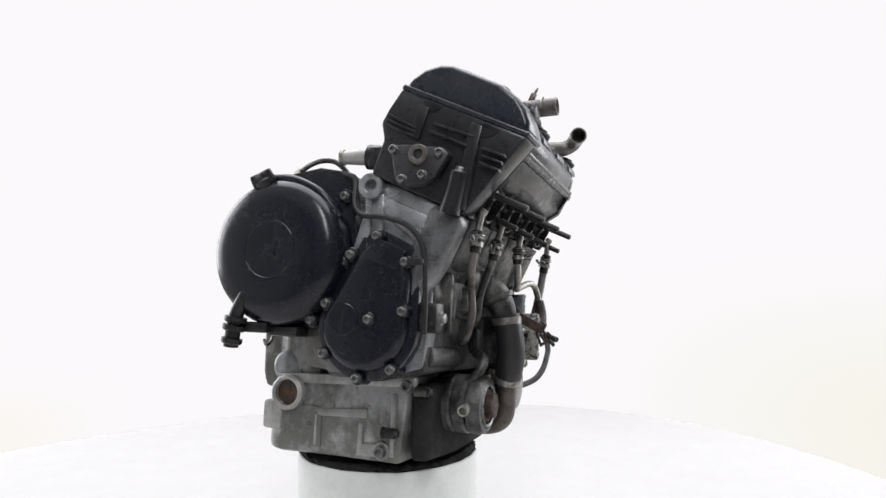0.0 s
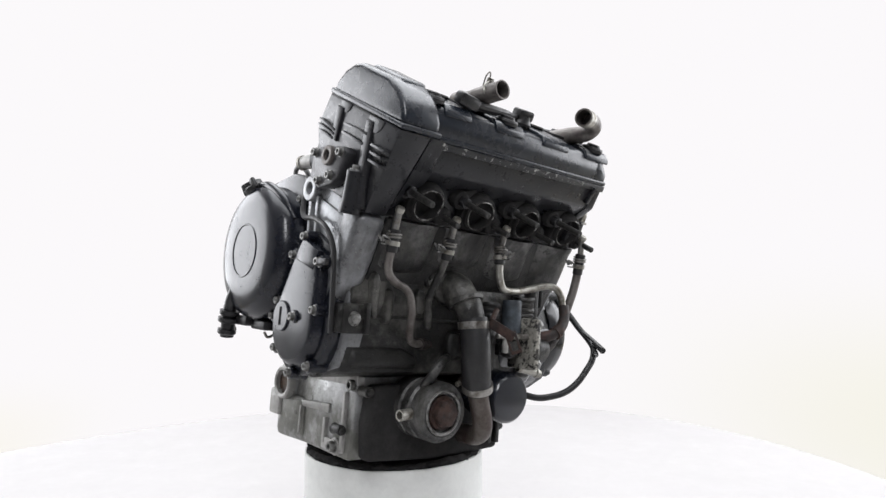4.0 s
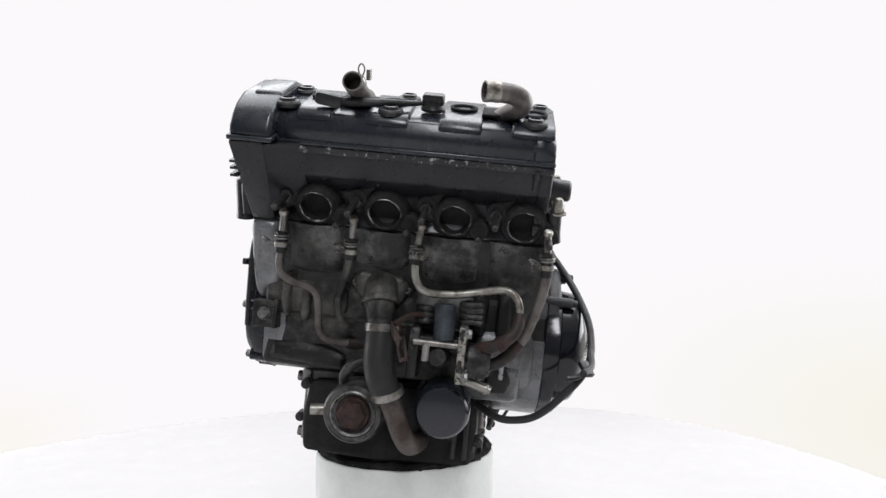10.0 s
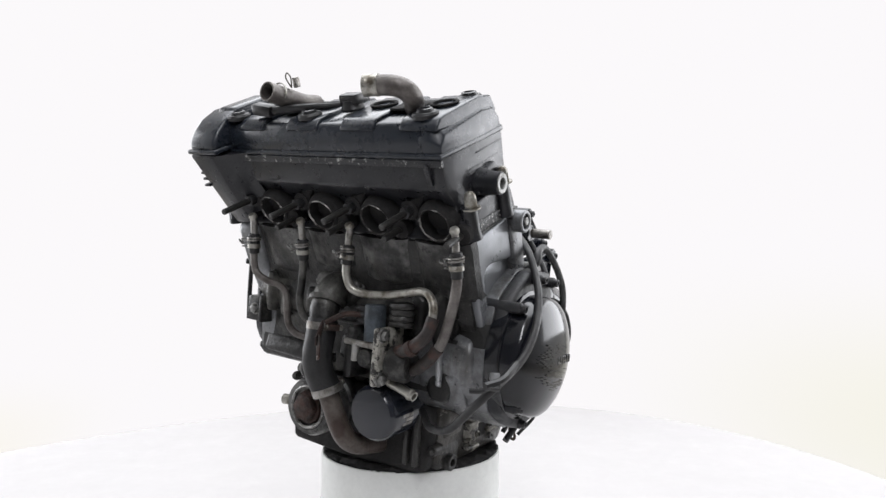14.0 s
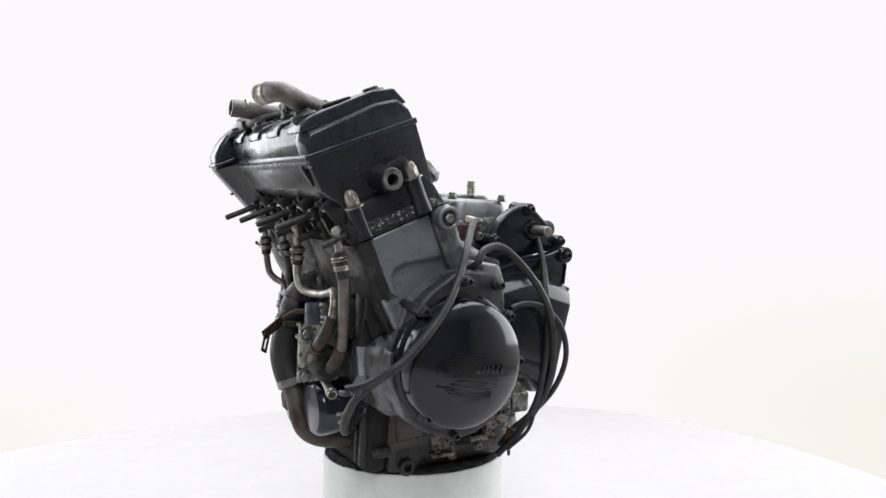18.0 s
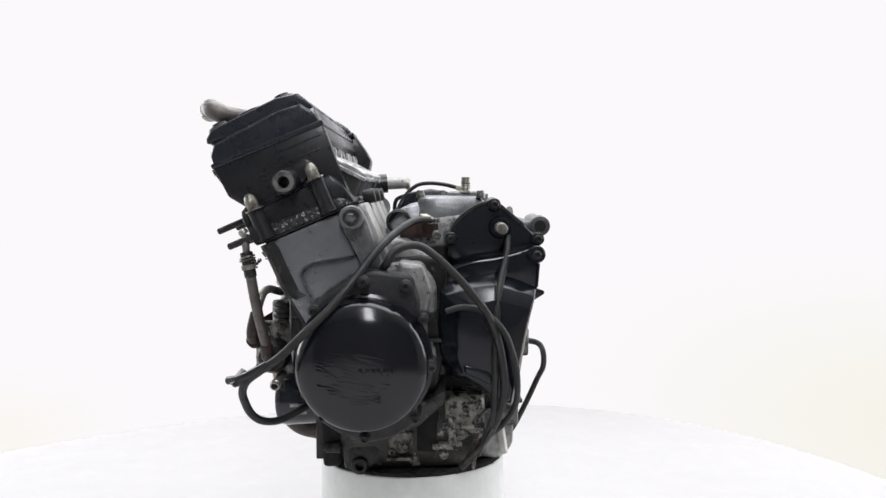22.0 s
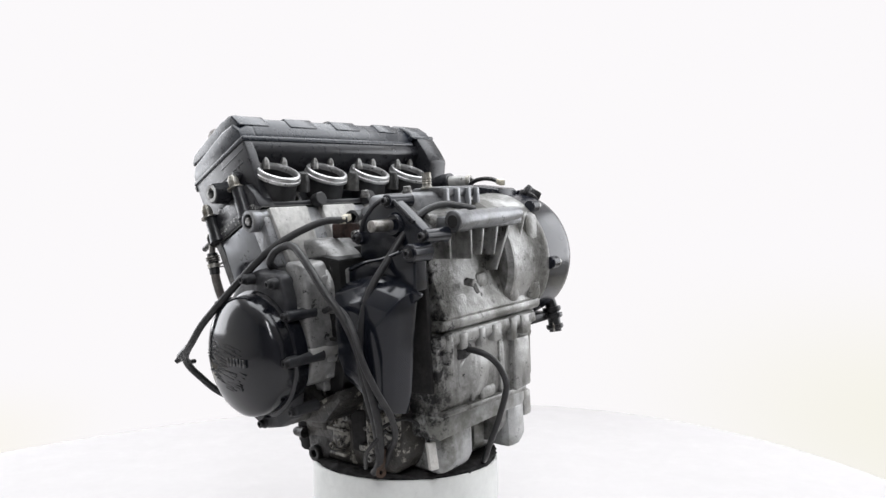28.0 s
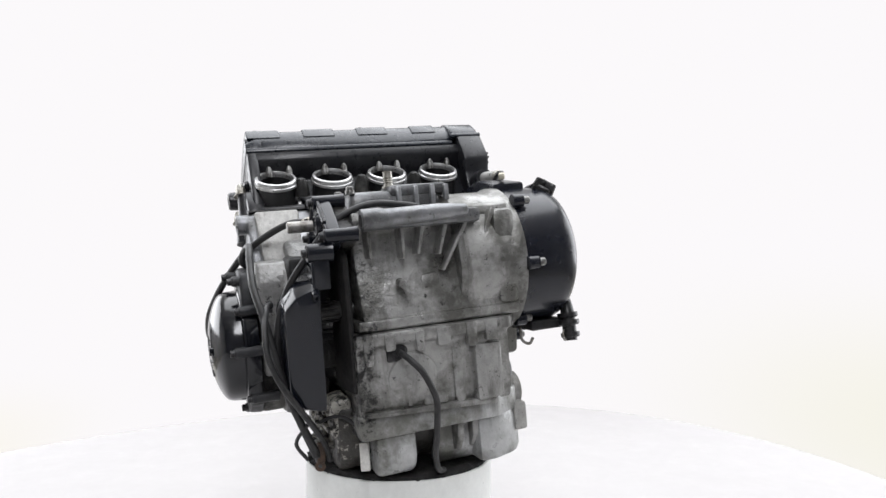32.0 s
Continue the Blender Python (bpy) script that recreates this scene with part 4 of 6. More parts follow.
# breather tubes and the coil lead on the cover
t1 = part("breather_stub", tube([lp(-0.041, -0.060, 0.228), lp(-0.0415, -0.082, 0.234), lp(-0.042, -0.105, 0.245), lp(-0.042, -0.136, 0.260)], 0.0112, 22, 4, 0.0095), RUSTPIPE, engine, "dull metal breather stub")
part("collar", lathe([(0.0112, 0), (0.0122, 0), (0.0122, 0.0025), (0.0112, 0.0025), (0.0112, 0)], aim(lp(-0.042, -0.117, 0.2535), -PV * 0.9 + QV * 0.45), 24), ZINC, t1)
part("clip", joined(tube([lp(-0.040, -0.098, 0.256), lp(-0.036, -0.100, 0.268), lp(-0.0395, -0.101, 0.274), lp(-0.043, -0.101, 0.268), lp(-0.040, -0.098, 0.256)], 0.0009, 6, 4),
     box((-0.034, -0.004, 0), (-0.029, 0.004, 0.012), Matrix.Translation(lp(0, -0.097, 0.256)) @ axes((1, 0, 0), PV, QV), 0.001)), STEEL, t1)
part("base", prism([(-0.066, -0.100), (-0.016, -0.100), (-0.016, -0.052), (-0.066, -0.052)], 0.226, 0.2292, ONTOP, 0.001), SOOT_AND_SHADE, t1)
t2 = part("breather_pipe", tube([(0.112, -0.148, 0.166), (0.120, -0.160, 0.1715), (0.132, -0.180, 0.1755), (0.1420, -0.197, 0.1780), (0.1430, -0.209, 0.1830), (0.1345, -0.2165, 0.1870), (0.118, -0.2225, 0.1875), (0.101, -0.2285, 0.1860)], 0.0110, 24, 6, 0.0096), RUSTPIPE, engine, "tarnished bent breather pipe")
part("bright_end", lathe([(0.0108, 0), (0.0118, 0.0), (0.0118, 0.004), (0.0114, 0.005), (0.0114, 0.012), (0.0118, 0.013), (0.0118, 0.016), (0.0108, 0.016), (0.0108, 0)], aim((0.1015, -0.2283, 0.1860), (0.93, 0.33, 0.10)), 24), ZINC, t2)
part("base", prism([(0.100, -0.098), (0.138, -0.098), (0.138, -0.058), (0.100, -0.058)], 0.226, 0.2294, ONTOP, 0.001), SOOT_AND_SHADE, t2)
lead = part("coil_lead", tube([lp(-0.062, -0.118, 0.2335), lp(-0.03, -0.116, 0.2345), lp(0.0, -0.108, 0.235), lp(0.020, -0.098, 0.234), lp(0.035, -0.092, 0.235)], 0.0035, 10, 5, 0, [0.0058, 0.0052, 0.0042, 0.0034, 0.0024]), RUBBER, engine, "black rubber coil lead")
part("connector", box((-0.015, -0.008, -0.006), (0.016, 0.008, 0.009), Matrix.Translation(lp(-0.072, -0.119, 0.2335)) @ axes((1, 0, 0), PV, QV) @ pose(0, 0, 0, 0, 8, 0), 0.0042), PLASTIC, lead)
part("plug_cap", joined(box((-0.0125, -0.0085, 0), (0.0125, 0.0085, 0.013), Matrix.Translation(lp(0.043, -0.091, 0.233)) @ axes((1, 0, 0), PV, QV), 0.003),
     lathe([(0, 0), (0.0135, 0), (0.0142, 0.003), (0.0112, 0.008), (0.0108, 0.012), (0, 0.012)], aim(lp(0.043, -0.091, 0.2265), QV), 24)), PLASTIC, lead)

# ---- right side: clutch cover, timing cover, bracket ----
CC = Vector((0, 0.081, -0.013))
clutch = part("clutch_cover", joined(
    lathe([(0.0905, 0), (0.0905, 0.058), (0.0890, 0.068), (0.0840, 0.077), (0.076, 0.083), (0.060, 0.0862), (0.040, 0.0870), (0.036, 0.0870), (0.0352, 0.0882), (0.0340, 0.0882), (0.033, 0.0872), (0, 0.0876)], aim(CC + Vector((-0.106, 0, 0)), RIGHT), 72),
    prism([(0.10, 0.085), (0.043, 0.094), (0.008, 0.088), (-0.006, 0.064), (-0.016, 0.0), (-0.020, -0.022), (0.005, -0.082), (0.035, -0.105), (0.09, -0.106)][::-1], -0.106, -0.152, SIDE, 0.004)),
    BLACK, engine, "satin black clutch cover")
part("ridge", tube([(-0.172, 0.090, 0.0765), (-0.174, 0.062, 0.0735), (-0.172, 0.026, 0.056), (-0.164, 0.004, 0.028)], 0.006, 12, 6), BLACK, clutch)
for v, w, u in ((0.001, 0.055, -0.163), (-0.018, -0.017, -0.176), (-0.006, -0.024, -0.170), (0.011, -0.074, -0.176), (0.035, -0.094, -0.169)):
    part("bolt_lug", boss((-0.12, v, w), (u + 0.004, v, w), 0.0088), BLACK, clutch)
    screw((u + 0.004, v, w), RIGHT, clutch)
for w, v in ((-0.020, 0.178), (-0.093, 0.128), (0.058, 0.150)):
    part("bolt_lug", rod((-0.106, v, w), (-0.121, v, w), 0.0085), BLACK, clutch)
    part("cover_screw", rod((-0.119, v, w), (-0.130, v, w), 0.0052), BOLT, clutch)
part("seam", lathe([(0.0900, 0), (0.0925, 0.0005), (0.0925, 0.0035), (0.0900, 0.004), (0.0900, 0)], aim(CC + Vector((-0.104, 0, 0)), RIGHT), 72), CASE_DARK, clutch)
cap = part("oil_filler_cap", lathe([(0, 0), (0.013, 0), (0.0145, 0.003), (0.0145, 0.008), (0.012, 0.010), (0, 0.010)], aim((-0.1748, 0.1004, 0.0684), (-0.5, 0.4, 1)), 24), PLASTIC, clutch, "black three-winged filler cap")
for k in range(3):
    m = aim((-0.1748, 0.1004, 0.0684), (-0.5, 0.4, 1)) @ pose(0, 0, 0.006, 0, 0, 120 * k + 20)
    part("wing", prism([(-0.002, -0.0046), (0.011, -0.0052), (0.0175, -0.0028), (0.0175, 0.0028), (0.011, 0.0052), (-0.002, 0.0046)], -0.003, 0.0125, m, 0.002, 0.0015), PLASTIC, cap)
lever = part("lower_hose_stub", tube([(-0.184, 0.108, -0.046), (-0.186, 0.120, -0.075), (-0.184, 0.129, -0.098), (-0.182, 0.134, -0.130)], 0.0085, 16, 4, 0, [0.0045, 0.0075, 0.0095, 0.009]), PLASTIC, engine, "black plastic clutch arm with collars")
for z, r in ((0.0, 0.0135), (0.010, 0.0142), (0.026, 0.0125)):
    part("collar", lathe([(0, 0), (r, 0), (r, 0.005), (r * 0.85, 0.007), (0, 0.007)], aim(Vector((-0.184, 0.1275, -0.094)) + Vector((0.0004, 0.005, -0.032)).normalized() * z, (0.0, 0.16, -1)), 24), PLASTIC, lever)
part("spring_clip", tube([(-0.172, 0.136, -0.115), (-0.168, 0.140, -0.120), (-0.170, 0.139, -0.127), (-0.177, 0.136, -0.127)], 0.0014, 8, 4), STEEL, lever)
part("arm", joined(box((-0.178, 0.088, -0.112), (-0.130, 0.128, -0.099), None, 0.003), box((-0.170, 0.050, -0.115), (-0.135, 0.090, -0.103), None, 0.003)), PLASTIC, lever)
part("hook", tube([(-0.118, 0.118, -0.106), (-0.118, 0.121, -0.122), (-0.128, 0.121, -0.128), (-0.134, 0.121, -0.121)], 0.002, 8, 4), STEEL, lever)

TCC = Vector((-0.040, -0.097))


def teardrop(r, top, n=14):
    """The timing cover's outline: round below, drawn up to a slanting top."""
    arc = [(TCC.x - r * math.cos(a), TCC.y - r * math.sin(a)) for a in (math.pi * 1.08 * k / n - 0.14 for k in range(n + 1))]
    return top + arc


TC = teardrop(0.064, [(-0.030, 0.004), (-0.040, 0.010), (-0.060, 0.010), (-0.100, -0.010), (-0.105, -0.040)])
timing = part("timing_cover", joined(
    prism(TC, -0.146, -0.166, SIDE, 0.0025),
    prism(teardrop(0.056, [(-0.036, -0.006), (-0.046, -0.002), (-0.060, -0.002), (-0.092, -0.018), (-0.097, -0.042)]), -0.164, -0.180, SIDE, 0.006, 0.006, 3)),
    BLACK, engine, "satin black timing cover")
part("raised_panel", prism([(-0.055, 0.002), (-0.093, -0.014), (-0.082, -0.036), (-0.037, -0.022)], -0.172, -0.1815, SIDE, 0.002), BLACK, timing)
plug = part("timing_plug", lathe([(0, 0), (0.0185, 0), (0.0185, 0.0020), (0.0175, 0.0030), (0, 0.0032)], aim((-0.1795, -0.018, -0.092), RIGHT), 36), BLACK, timing)
# black bar on the plug's face, painted shade of a groove
part("slot_shade", box((-0.1836, -0.0192, -0.103), (-0.1822, -0.0168, -0.081), None, 0), SOOT_AND_SHADE, plug)
for v, w, u in ((-0.054, 0.004, -0.178), (-0.091, -0.026, -0.178), (-0.090, -0.081, -0.178), (-0.051, -0.091, -0.183), (0.014, -0.072, -0.168), (-0.034, -0.158, -0.172), (-0.076, -0.146, -0.172), (0.012, -0.132, -0.170)):
    part("bolt_lug", boss((-0.15, v, w), (u, v, w), 0.0078), BLACK, timing)
    screw((u, v, w), RIGHT, timing)
part("cable_tab", box((-0.183, -0.114, -0.030), (-0.177, -0.092, -0.022), None, 0.002), BOLT_DARK, timing)
part("gasket", prism([(v * 1.02 - 0.001, w * 1.01) for v, w in TC], -0.140, -0.1465, SIDE, 0.001), CASE_DARK, timing)
part("pickup_lead", tube([(-0.150, 0.010, 0.085), (-0.158, -0.012, 0.075), (-0.165, -0.016, 0.045), (-0.168, -0.028, 0.030), (-0.172, -0.060, 0.026), (-0.174, -0.092, 0.014), (-0.172, -0.110, -0.012), (-0.170, -0.1135, -0.06), (-0.168, -0.113, -0.105)], 0.0032, 10, 6), RUBBER, engine, "black vinyl lead round the timing cover")

ear = part("front_ear", joined(box((-0.160, -0.124, -0.104), (-0.128, -0.095, -0.070), None, 0.003), box((-0.133, -0.130, -0.104), (-0.127, -0.100, -0.068), None, 0.002)), ALU_DIRTY, engine)
screw((-0.145, -0.124, -0.087), (0, -1, 0), ear, HEXB, "hex_bolt")
BR = [(-0.068, 0.106), (-0.085, 0.107), (-0.134, 0.101), (-0.141, 0.093), (-0.124, 0.066), (-0.112, 0.060), (-0.082, 0.058), (-0.076, 0.066)]
bracket = part("mount_bracket", prism(BR, -0.170, -0.1855, SIDE, 0.003), GREY_PAINT, engine, "grey-black painted mounting bracket")
part("bush", boss((-0.175, -0.105, 0.0935), (-0.190, -0.105, 0.0935), 0.0115, 0.006, 24, 0.012), RUSTPIPE, bracket)
for v, w in ((-0.074, 0.101), (-0.130, 0.0945), (-0.086, 0.0665), (-0.1105, 0.0705)):
    screw((-0.1855, v, w), RIGHT, bracket)
joint = part("coolant_joint", joined(tube([(-0.150, -0.060, 0.092), (-0.152, -0.045, 0.100), (-0.154, -0.026, 0.1025)], 0.0150, 20, 5), box((-0.168, -0.052, 0.086), (-0.140, -0.030, 0.112), None, 0.005)), BLACK_WORN, engine, "black coolant joint")
part("nozzle", tube([(-0.154, -0.030, 0.1025), (-0.157, -0.010, 0.1025), (-0.160, 0.010, 0.1020)], 0.0092, 20, 4, 0.0062, [0.0100, 0.0100, 0.0088, 0.0078]), ALU_PALE, joint, "pale metal nozzle")
part("tip", lathe([(0.0078, 0), (0.0096, 0), (0.0096, 0.004), (0.0078, 0.006), (0.0078, 0)], aim((-0.1592, 0.004, 0.1020), (-0.1, 1, 0)), 20), ZINC, joint)
arc = part("sensor_lead", tube([(-0.150, -0.014, 0.036), (-0.148, -0.008, 0.062), (-0.149, 0.005, 0.085), (-0.149, 0.022, 0.0995), (-0.147, 0.042, 0.1030), (-0.138, 0.065, 0.1010), (-0.127, 0.086, 0.0960)], 0.0032, 12, 6), RUBBER, engine, "thin black lead arched beside the clutch cover")
part("plug", box((-0.004, -0.004, -0.004), (0.004, 0.004, 0.011), aim((-0.126, 0.088, 0.0957), (0.45, 0.85, -0.2)), 0.0015), CREAM, arc, "ivory plastic plug")

# ---- intake side ----
INA = Vector((0, 0.46, 0.89)).normalized()
for u in (0.152, 0.072, -0.010, -0.091):
    o = Vector((u, -0.058, 0.1215))
    boot = part("intake_boot", lathe([(0.030, -0.045), (0.027, -0.016), (0.0265, -0.006), (0.022, -0.004), (0.021, -0.035), (0, -0.035)], aim(o, INA), 36), RUBBER, engine, "black rubber intake boot")
    part("clamp_ring", lathe([(0.0240, -0.007), (0.0288, -0.007), (0.0299, -0.0062), (0.0299, -0.0030), (0.0286, -0.0020), (0.0288, 0.0012), (0.0280, 0.0028), (0.0266, 0.0035), (0.0250, 0.0035), (0.0240, 0.0022), (0.0238, -0.001), (0.0240, -0.007)], aim(o, INA), 64), ALU_CLEAN, boot, "bright machined ring")
    for du in (-0.022, 0.006):
        part("cone_nut", lathe([(0, 0), (0.0055, 0), (0.0045, 0.010), (0.002, 0.0145), (0, 0.015)], aim((u + du, -0.075, 0.128), (0, 0.1, 1)), 14), BOLT, boot)
for u in (0.118, 0.030, -0.050):
    part("injector_lug", lathe([(0, 0), (0.012, 0), (0.010, 0.015), (0.006, 0.024), (0, 0.026)], aim((u, -0.058, 0.098), (0, 0.3, 1)), 20), ALU_DIRTY, head)
    part("hose_nub", rod((u - 0.008, -0.04, 0.083), (u - 0.008, -0.026, 0.086), 0.009), RUBBER, head)
part("bright_sensor", joined(lathe([(0.0042, -0.010), (0.0098, -0.010), (0.0098, 0), (0.0088, 0.0015), (0.0052, 0.0015), (0.0042, 0), (0.0042, -0.010)], aim((0.1285, -0.0582, 0.0873), (0.1, 1, 0.35)), 22), rod((0.1265, -0.0572, 0.0933), (0.1215, -0.0542, 0.1013), 0.0024)), ALU_CLEAN, engine, "small bright open metal fitting")

# ---- gearbox top, breather ----
topcover = part("gearbox_top_cover", joined(
    prism([(0.098, 0.040), (0.095, 0.115), (-0.028, 0.118), (-0.030, 0.052), (0.02, 0.022), (0.075, 0.022)][::-1], 0.050, 0.0850, None, 0.010, 0.006, 3),
    box((-0.036, 0.066, 0.076), (0.040, 0.116, 0.0905), None, 0.005)), GREY_CAST, engine, "grey cast gearbox top cover")
for u in (0.030, 0.008, -0.014, -0.032):
    part("rib", box((u - 0.003, 0.112, 0.056), (u + 0.003, 0.1205, 0.088), None, 0.0014), ALU, topcover)
for u, v in ((0.086, 0.030), (-0.022, 0.060), (0.088, 0.106)):
    screw((u, v, 0.0868), (0, 0, 1), topcover)
part("breather_nipple", lathe([(0, 0), (0.0085, 0), (0.0085, 0.002), (0.0062, 0.003), (0.0056, 0.006), (0.0064, 0.007), (0.0056, 0.009), (0.0064, 0.010), (0.0056, 0.012), (0.0064, 0.013), (0.0058, 0.016), (0.0058, 0.021), (0.004, 0.021), (0.004, 0.01), (0, 0.01)], aim((0.034, 0.090, 0.0885), (0, 0, 1)), 22), ZINC, engine, "ribbed metal breather nipple")
part("starter_bore", lathe([(0.016, -0.01), (0.016, 0.004), (0.013, 0.006), (0.012, 0.004), (0.012, -0.008), (0, -0.008)], aim((0.082, 0.002, 0.052), LEFT), 30), RUBBER, engine, "dark round starter opening")
part("case_shelf", rugged(prism([(-0.034, -0.050), (-0.024, 0.004), (-0.006, 0.016), (0.020, 0.018), (0.046, 0.006), (0.058, -0.022), (0.055, -0.060)], 0.075, 0.172, SIDE, 0.014, 0.008, 3), 45, 0.0022), BAND_ALU, engine, "pale worn casting above the alternator")
part("case_deck", rugged(prism([(-0.030, -0.010), (-0.022, 0.034), (0.004, 0.036), (0.040, 0.019), (0.062, 0.000), (0.062, -0.030)], 0.060, 0.158, SIDE, 0.008, 0, 3), 40, 0.002), BAND_ALU, engine, "pale worn casting behind the cylinders")
part("case_shoulder", rugged(prism([(-0.03, 0.01), (-0.018, 0.045), (0.005, 0.070), (0.032, 0.078), (0.06, 0.06), (0.06, 0.0)], -0.03, 0.078, SIDE, 0.01), 40, 0.001), ALU, engine)

# ---- left side: alternator, sprocket cover, gear cover ----
AC = Vector((0, -0.0310, -0.097))
HS = [(-0.094, -0.060), (-0.088, -0.036), (-0.070, -0.018), (-0.040, 0.002), (-0.020, 0.006), (0.016, 0.002), (0.024, -0.004), (0.036, -0.030), (0.043, -0.060), (0.052, -0.100), (0.046, -0.135), (0.028, -0.168), (0.0, -0.184), (-0.030, -0.190), (-0.060, -0.178), (-0.084, -0.162), (-0.103, -0.120), (-0.104, -0.085)]
housing = part("alternator_housing", prism([(min(v, 0.012), w) for v, w in HS], 0.148, 0.203, SIDE, 0.003), ALU_DIRTY, engine, "grimy cast alternator housing")
part("housing_band", rugged(prism([(0.004, 0.012), (0.034, 0.010), (0.044, -0.016), (0.038, -0.050), (0.040, -0.080), (0.046, -0.098), (0.038, -0.126), (0.026, -0.138), (0.008, -0.10)], 0.120, 0.2015, SIDE, 0.006, 0, 3), 60, 0.0015), BAND_ALU, housing, "pale worn rear edge")
alternator = part("alternator_cover", joined(
    lathe([(0.0745, 0), (0.0768, 0.0135), (0.0768, 0.0172), (0.0750, 0.0184), (0.0728, 0.0192), (0.0722, 0.0270), (0.0713, 0.0345), (0.0697, 0.0393), (0.0664, 0.0428), (0.0610, 0.0462), (0.0540, 0.0496), (0.0450, 0.0528), (0.0360, 0.0552), (0.0270, 0.0568), (0.0180, 0.0577), (0.009, 0.0581), (0, 0.0582)], aim(AC + Vector((0.2045, 0, 0)), LEFT), 96)),
    GLOSS_BLACK, engine, "glossy black alternator cover")
part("flange", prism([(min(v, 0.031), w) for v, w in HS], 0.2035, 0.221, SIDE, 0.004, 0.002, 3), BLACK_MATT, alternator)
part("skirt", prism([(v * 1.012, w * 1.006) for v, w in HS if v < 0.0] + [(0.0, -0.10), (-0.012, -0.02)], 0.147, 0.2045, SIDE, 0.003), GREY_CAST, alternator)
for v, w, u in ((-0.030, -0.006, 0.236), (0.015, -0.011, 0.232), (0.034, -0.048, 0.228), (0.043, -0.098, 0.238), (-0.074, -0.152, 0.240), (-0.030, -0.181, 0.226), (-0.083, -0.037, 0.238), (0.026, -0.160, 0.222)):
    part("bolt_lug", boss((0.185, v, w), (u - 0.003, v, w), 0.0066), BLACK_MATT, alternator)
    screw((u - 0.003, v, w), LEFT, alternator, SCREW_DARK)
for v, w in ((0.015, -0.011), (0.030, -0.048), (0.044, -0.096)):
    part("housing_rib", rod((0.15, v - 0.002, w), (0.203, v - 0.002, w), 0.007), ALU_PALE, housing)
for k, (v, w) in enumerate(((0.043, -0.018), (0.040, -0.042), (0.039, -0.070), (0.045, -0.096), (0.038, -0.122), (0.030, -0.138))):
    part("housing_step", rugged(box((0.128, v - 0.026, w - 0.010), (0.176 - 0.003 * (k % 2), v, w + 0.011), None, 0.004), 80, 0.0015), BAND_ALU, housing)
part("lower_shelf", rugged(prism([(-0.02, -0.176), (0.040, -0.150), (0.062, -0.140), (0.060, -0.156), (0.030, -0.186), (-0.02, -0.190)], 0.125, 0.178, SIDE, 0.005), 50, 0.0015), PATCHY, housing)
part("housing_boss", rugged(box((0.150, 0.030, -0.112), (0.180, 0.0465, -0.084), None, 0.007), 70, 0.0015), BAND_ALU, housing)
# the raised maker's mark, drawn as plain bars and fine slanting strokes
random.seed(3)
mark = [box((0.2560, -0.0022, -0.0046), (0.2632, 0.0022, 0.0046), Matrix.Translation((0, -0.030 + j * 0.0062, -0.0975)) @ pose(0, 0, 0, (14, -14, 0)[j % 3], 0, 0), 0.0005) for j in range(6)]
part("plain_mark", joined(*mark), GLOSS_BLACK, alternator)
strokes = []
for j in range(120):
    y, z, n = random.uniform(-0.034, 0.028), random.uniform(-0.028, 0.028), random.uniform(0.008, 0.024)
    if (y / 0.036) ** 2 + (z / 0.030) ** 2 > 1 or (-0.004 < z < 0.014 and y > -0.004):
        continue
    rr = (y - 0.005) ** 2 + (z - 0.007) ** 2
    top = 0.2045 + 0.0582 - 2.25 * rr - 240 * rr * rr
    strokes.append(box((top - 0.003, -n / 2, -0.0004), (top + 0.0006, n / 2, 0.0004), Matrix.Translation((0, -0.036 + y, -0.104 + z)) @ pose(0, 0, 0, -11 + random.uniform(-3, 3), 0, 0), 0))
tagged(part("engraved_mark", joined(*strokes), GLOSS_BLACK, alternator), kind="stuff")

SPO = [(0.048, -0.020), (0.090, -0.010), (0.119, -0.006), (0.145, -0.013), (0.169, -0.023), (0.163, -0.048), (0.157, -0.080), (0.149, -0.138), (0.141, -0.164), (0.124, -0.164), (0.100, -0.143), (0.064, -0.130), (0.049, -0.100), (0.045, -0.060)]
SPI = [(0.078, -0.046), (0.096, -0.037), (0.116, -0.033), (0.132, -0.038), (0.157, -0.044), (0.153, -0.062), (0.148, -0.086), (0.140, -0.134), (0.135, -0.150), (0.121, -0.149), (0.101, -0.132), (0.082, -0.120), (0.073, -0.098), (0.073, -0.068)]
_mid = [((a + c) / 2 + (a - c) * 0.12, (b + d) / 2 + (b - d) * 0.12) for (a, b), (c, d) in zip(SPO, SPI)]
sprocket = part("sprocket_cover", loft([[(u, v, w) for v, w in ring] for ring, u in ((SPO, 0.1465), (SPO, 0.1530), (_mid, 0.1730), (SPI, 0.1850), ([(v * 0.5 + 0.054, w * 0.5 - 0.043) for v, w in SPI], 0.1885))], 0.0018), COVER_PLASTIC, engine, "satin black faceted sprocket cover")
part("upper_plate", prism([(0.062, -0.022), (0.064, 0.002), (0.090, 0.008), (0.122, 0.013), (0.150, 0.020), (0.164, 0.025), (0.174, 0.018), (0.172, 0.008), (0.170, -0.025), (0.145, -0.016), (0.119, -0.009), (0.090, -0.013)], 0.134, 0.1525, SIDE, 0.002), COVER_PLASTIC, sprocket)
part("rear_fin", prism([(0.132, -0.012), (0.178, -0.0265), (0.178, -0.0300), (0.150, -0.048)], 0.150, 0.1565, SIDE, 0.0015), COVER_PLASTIC, sprocket)
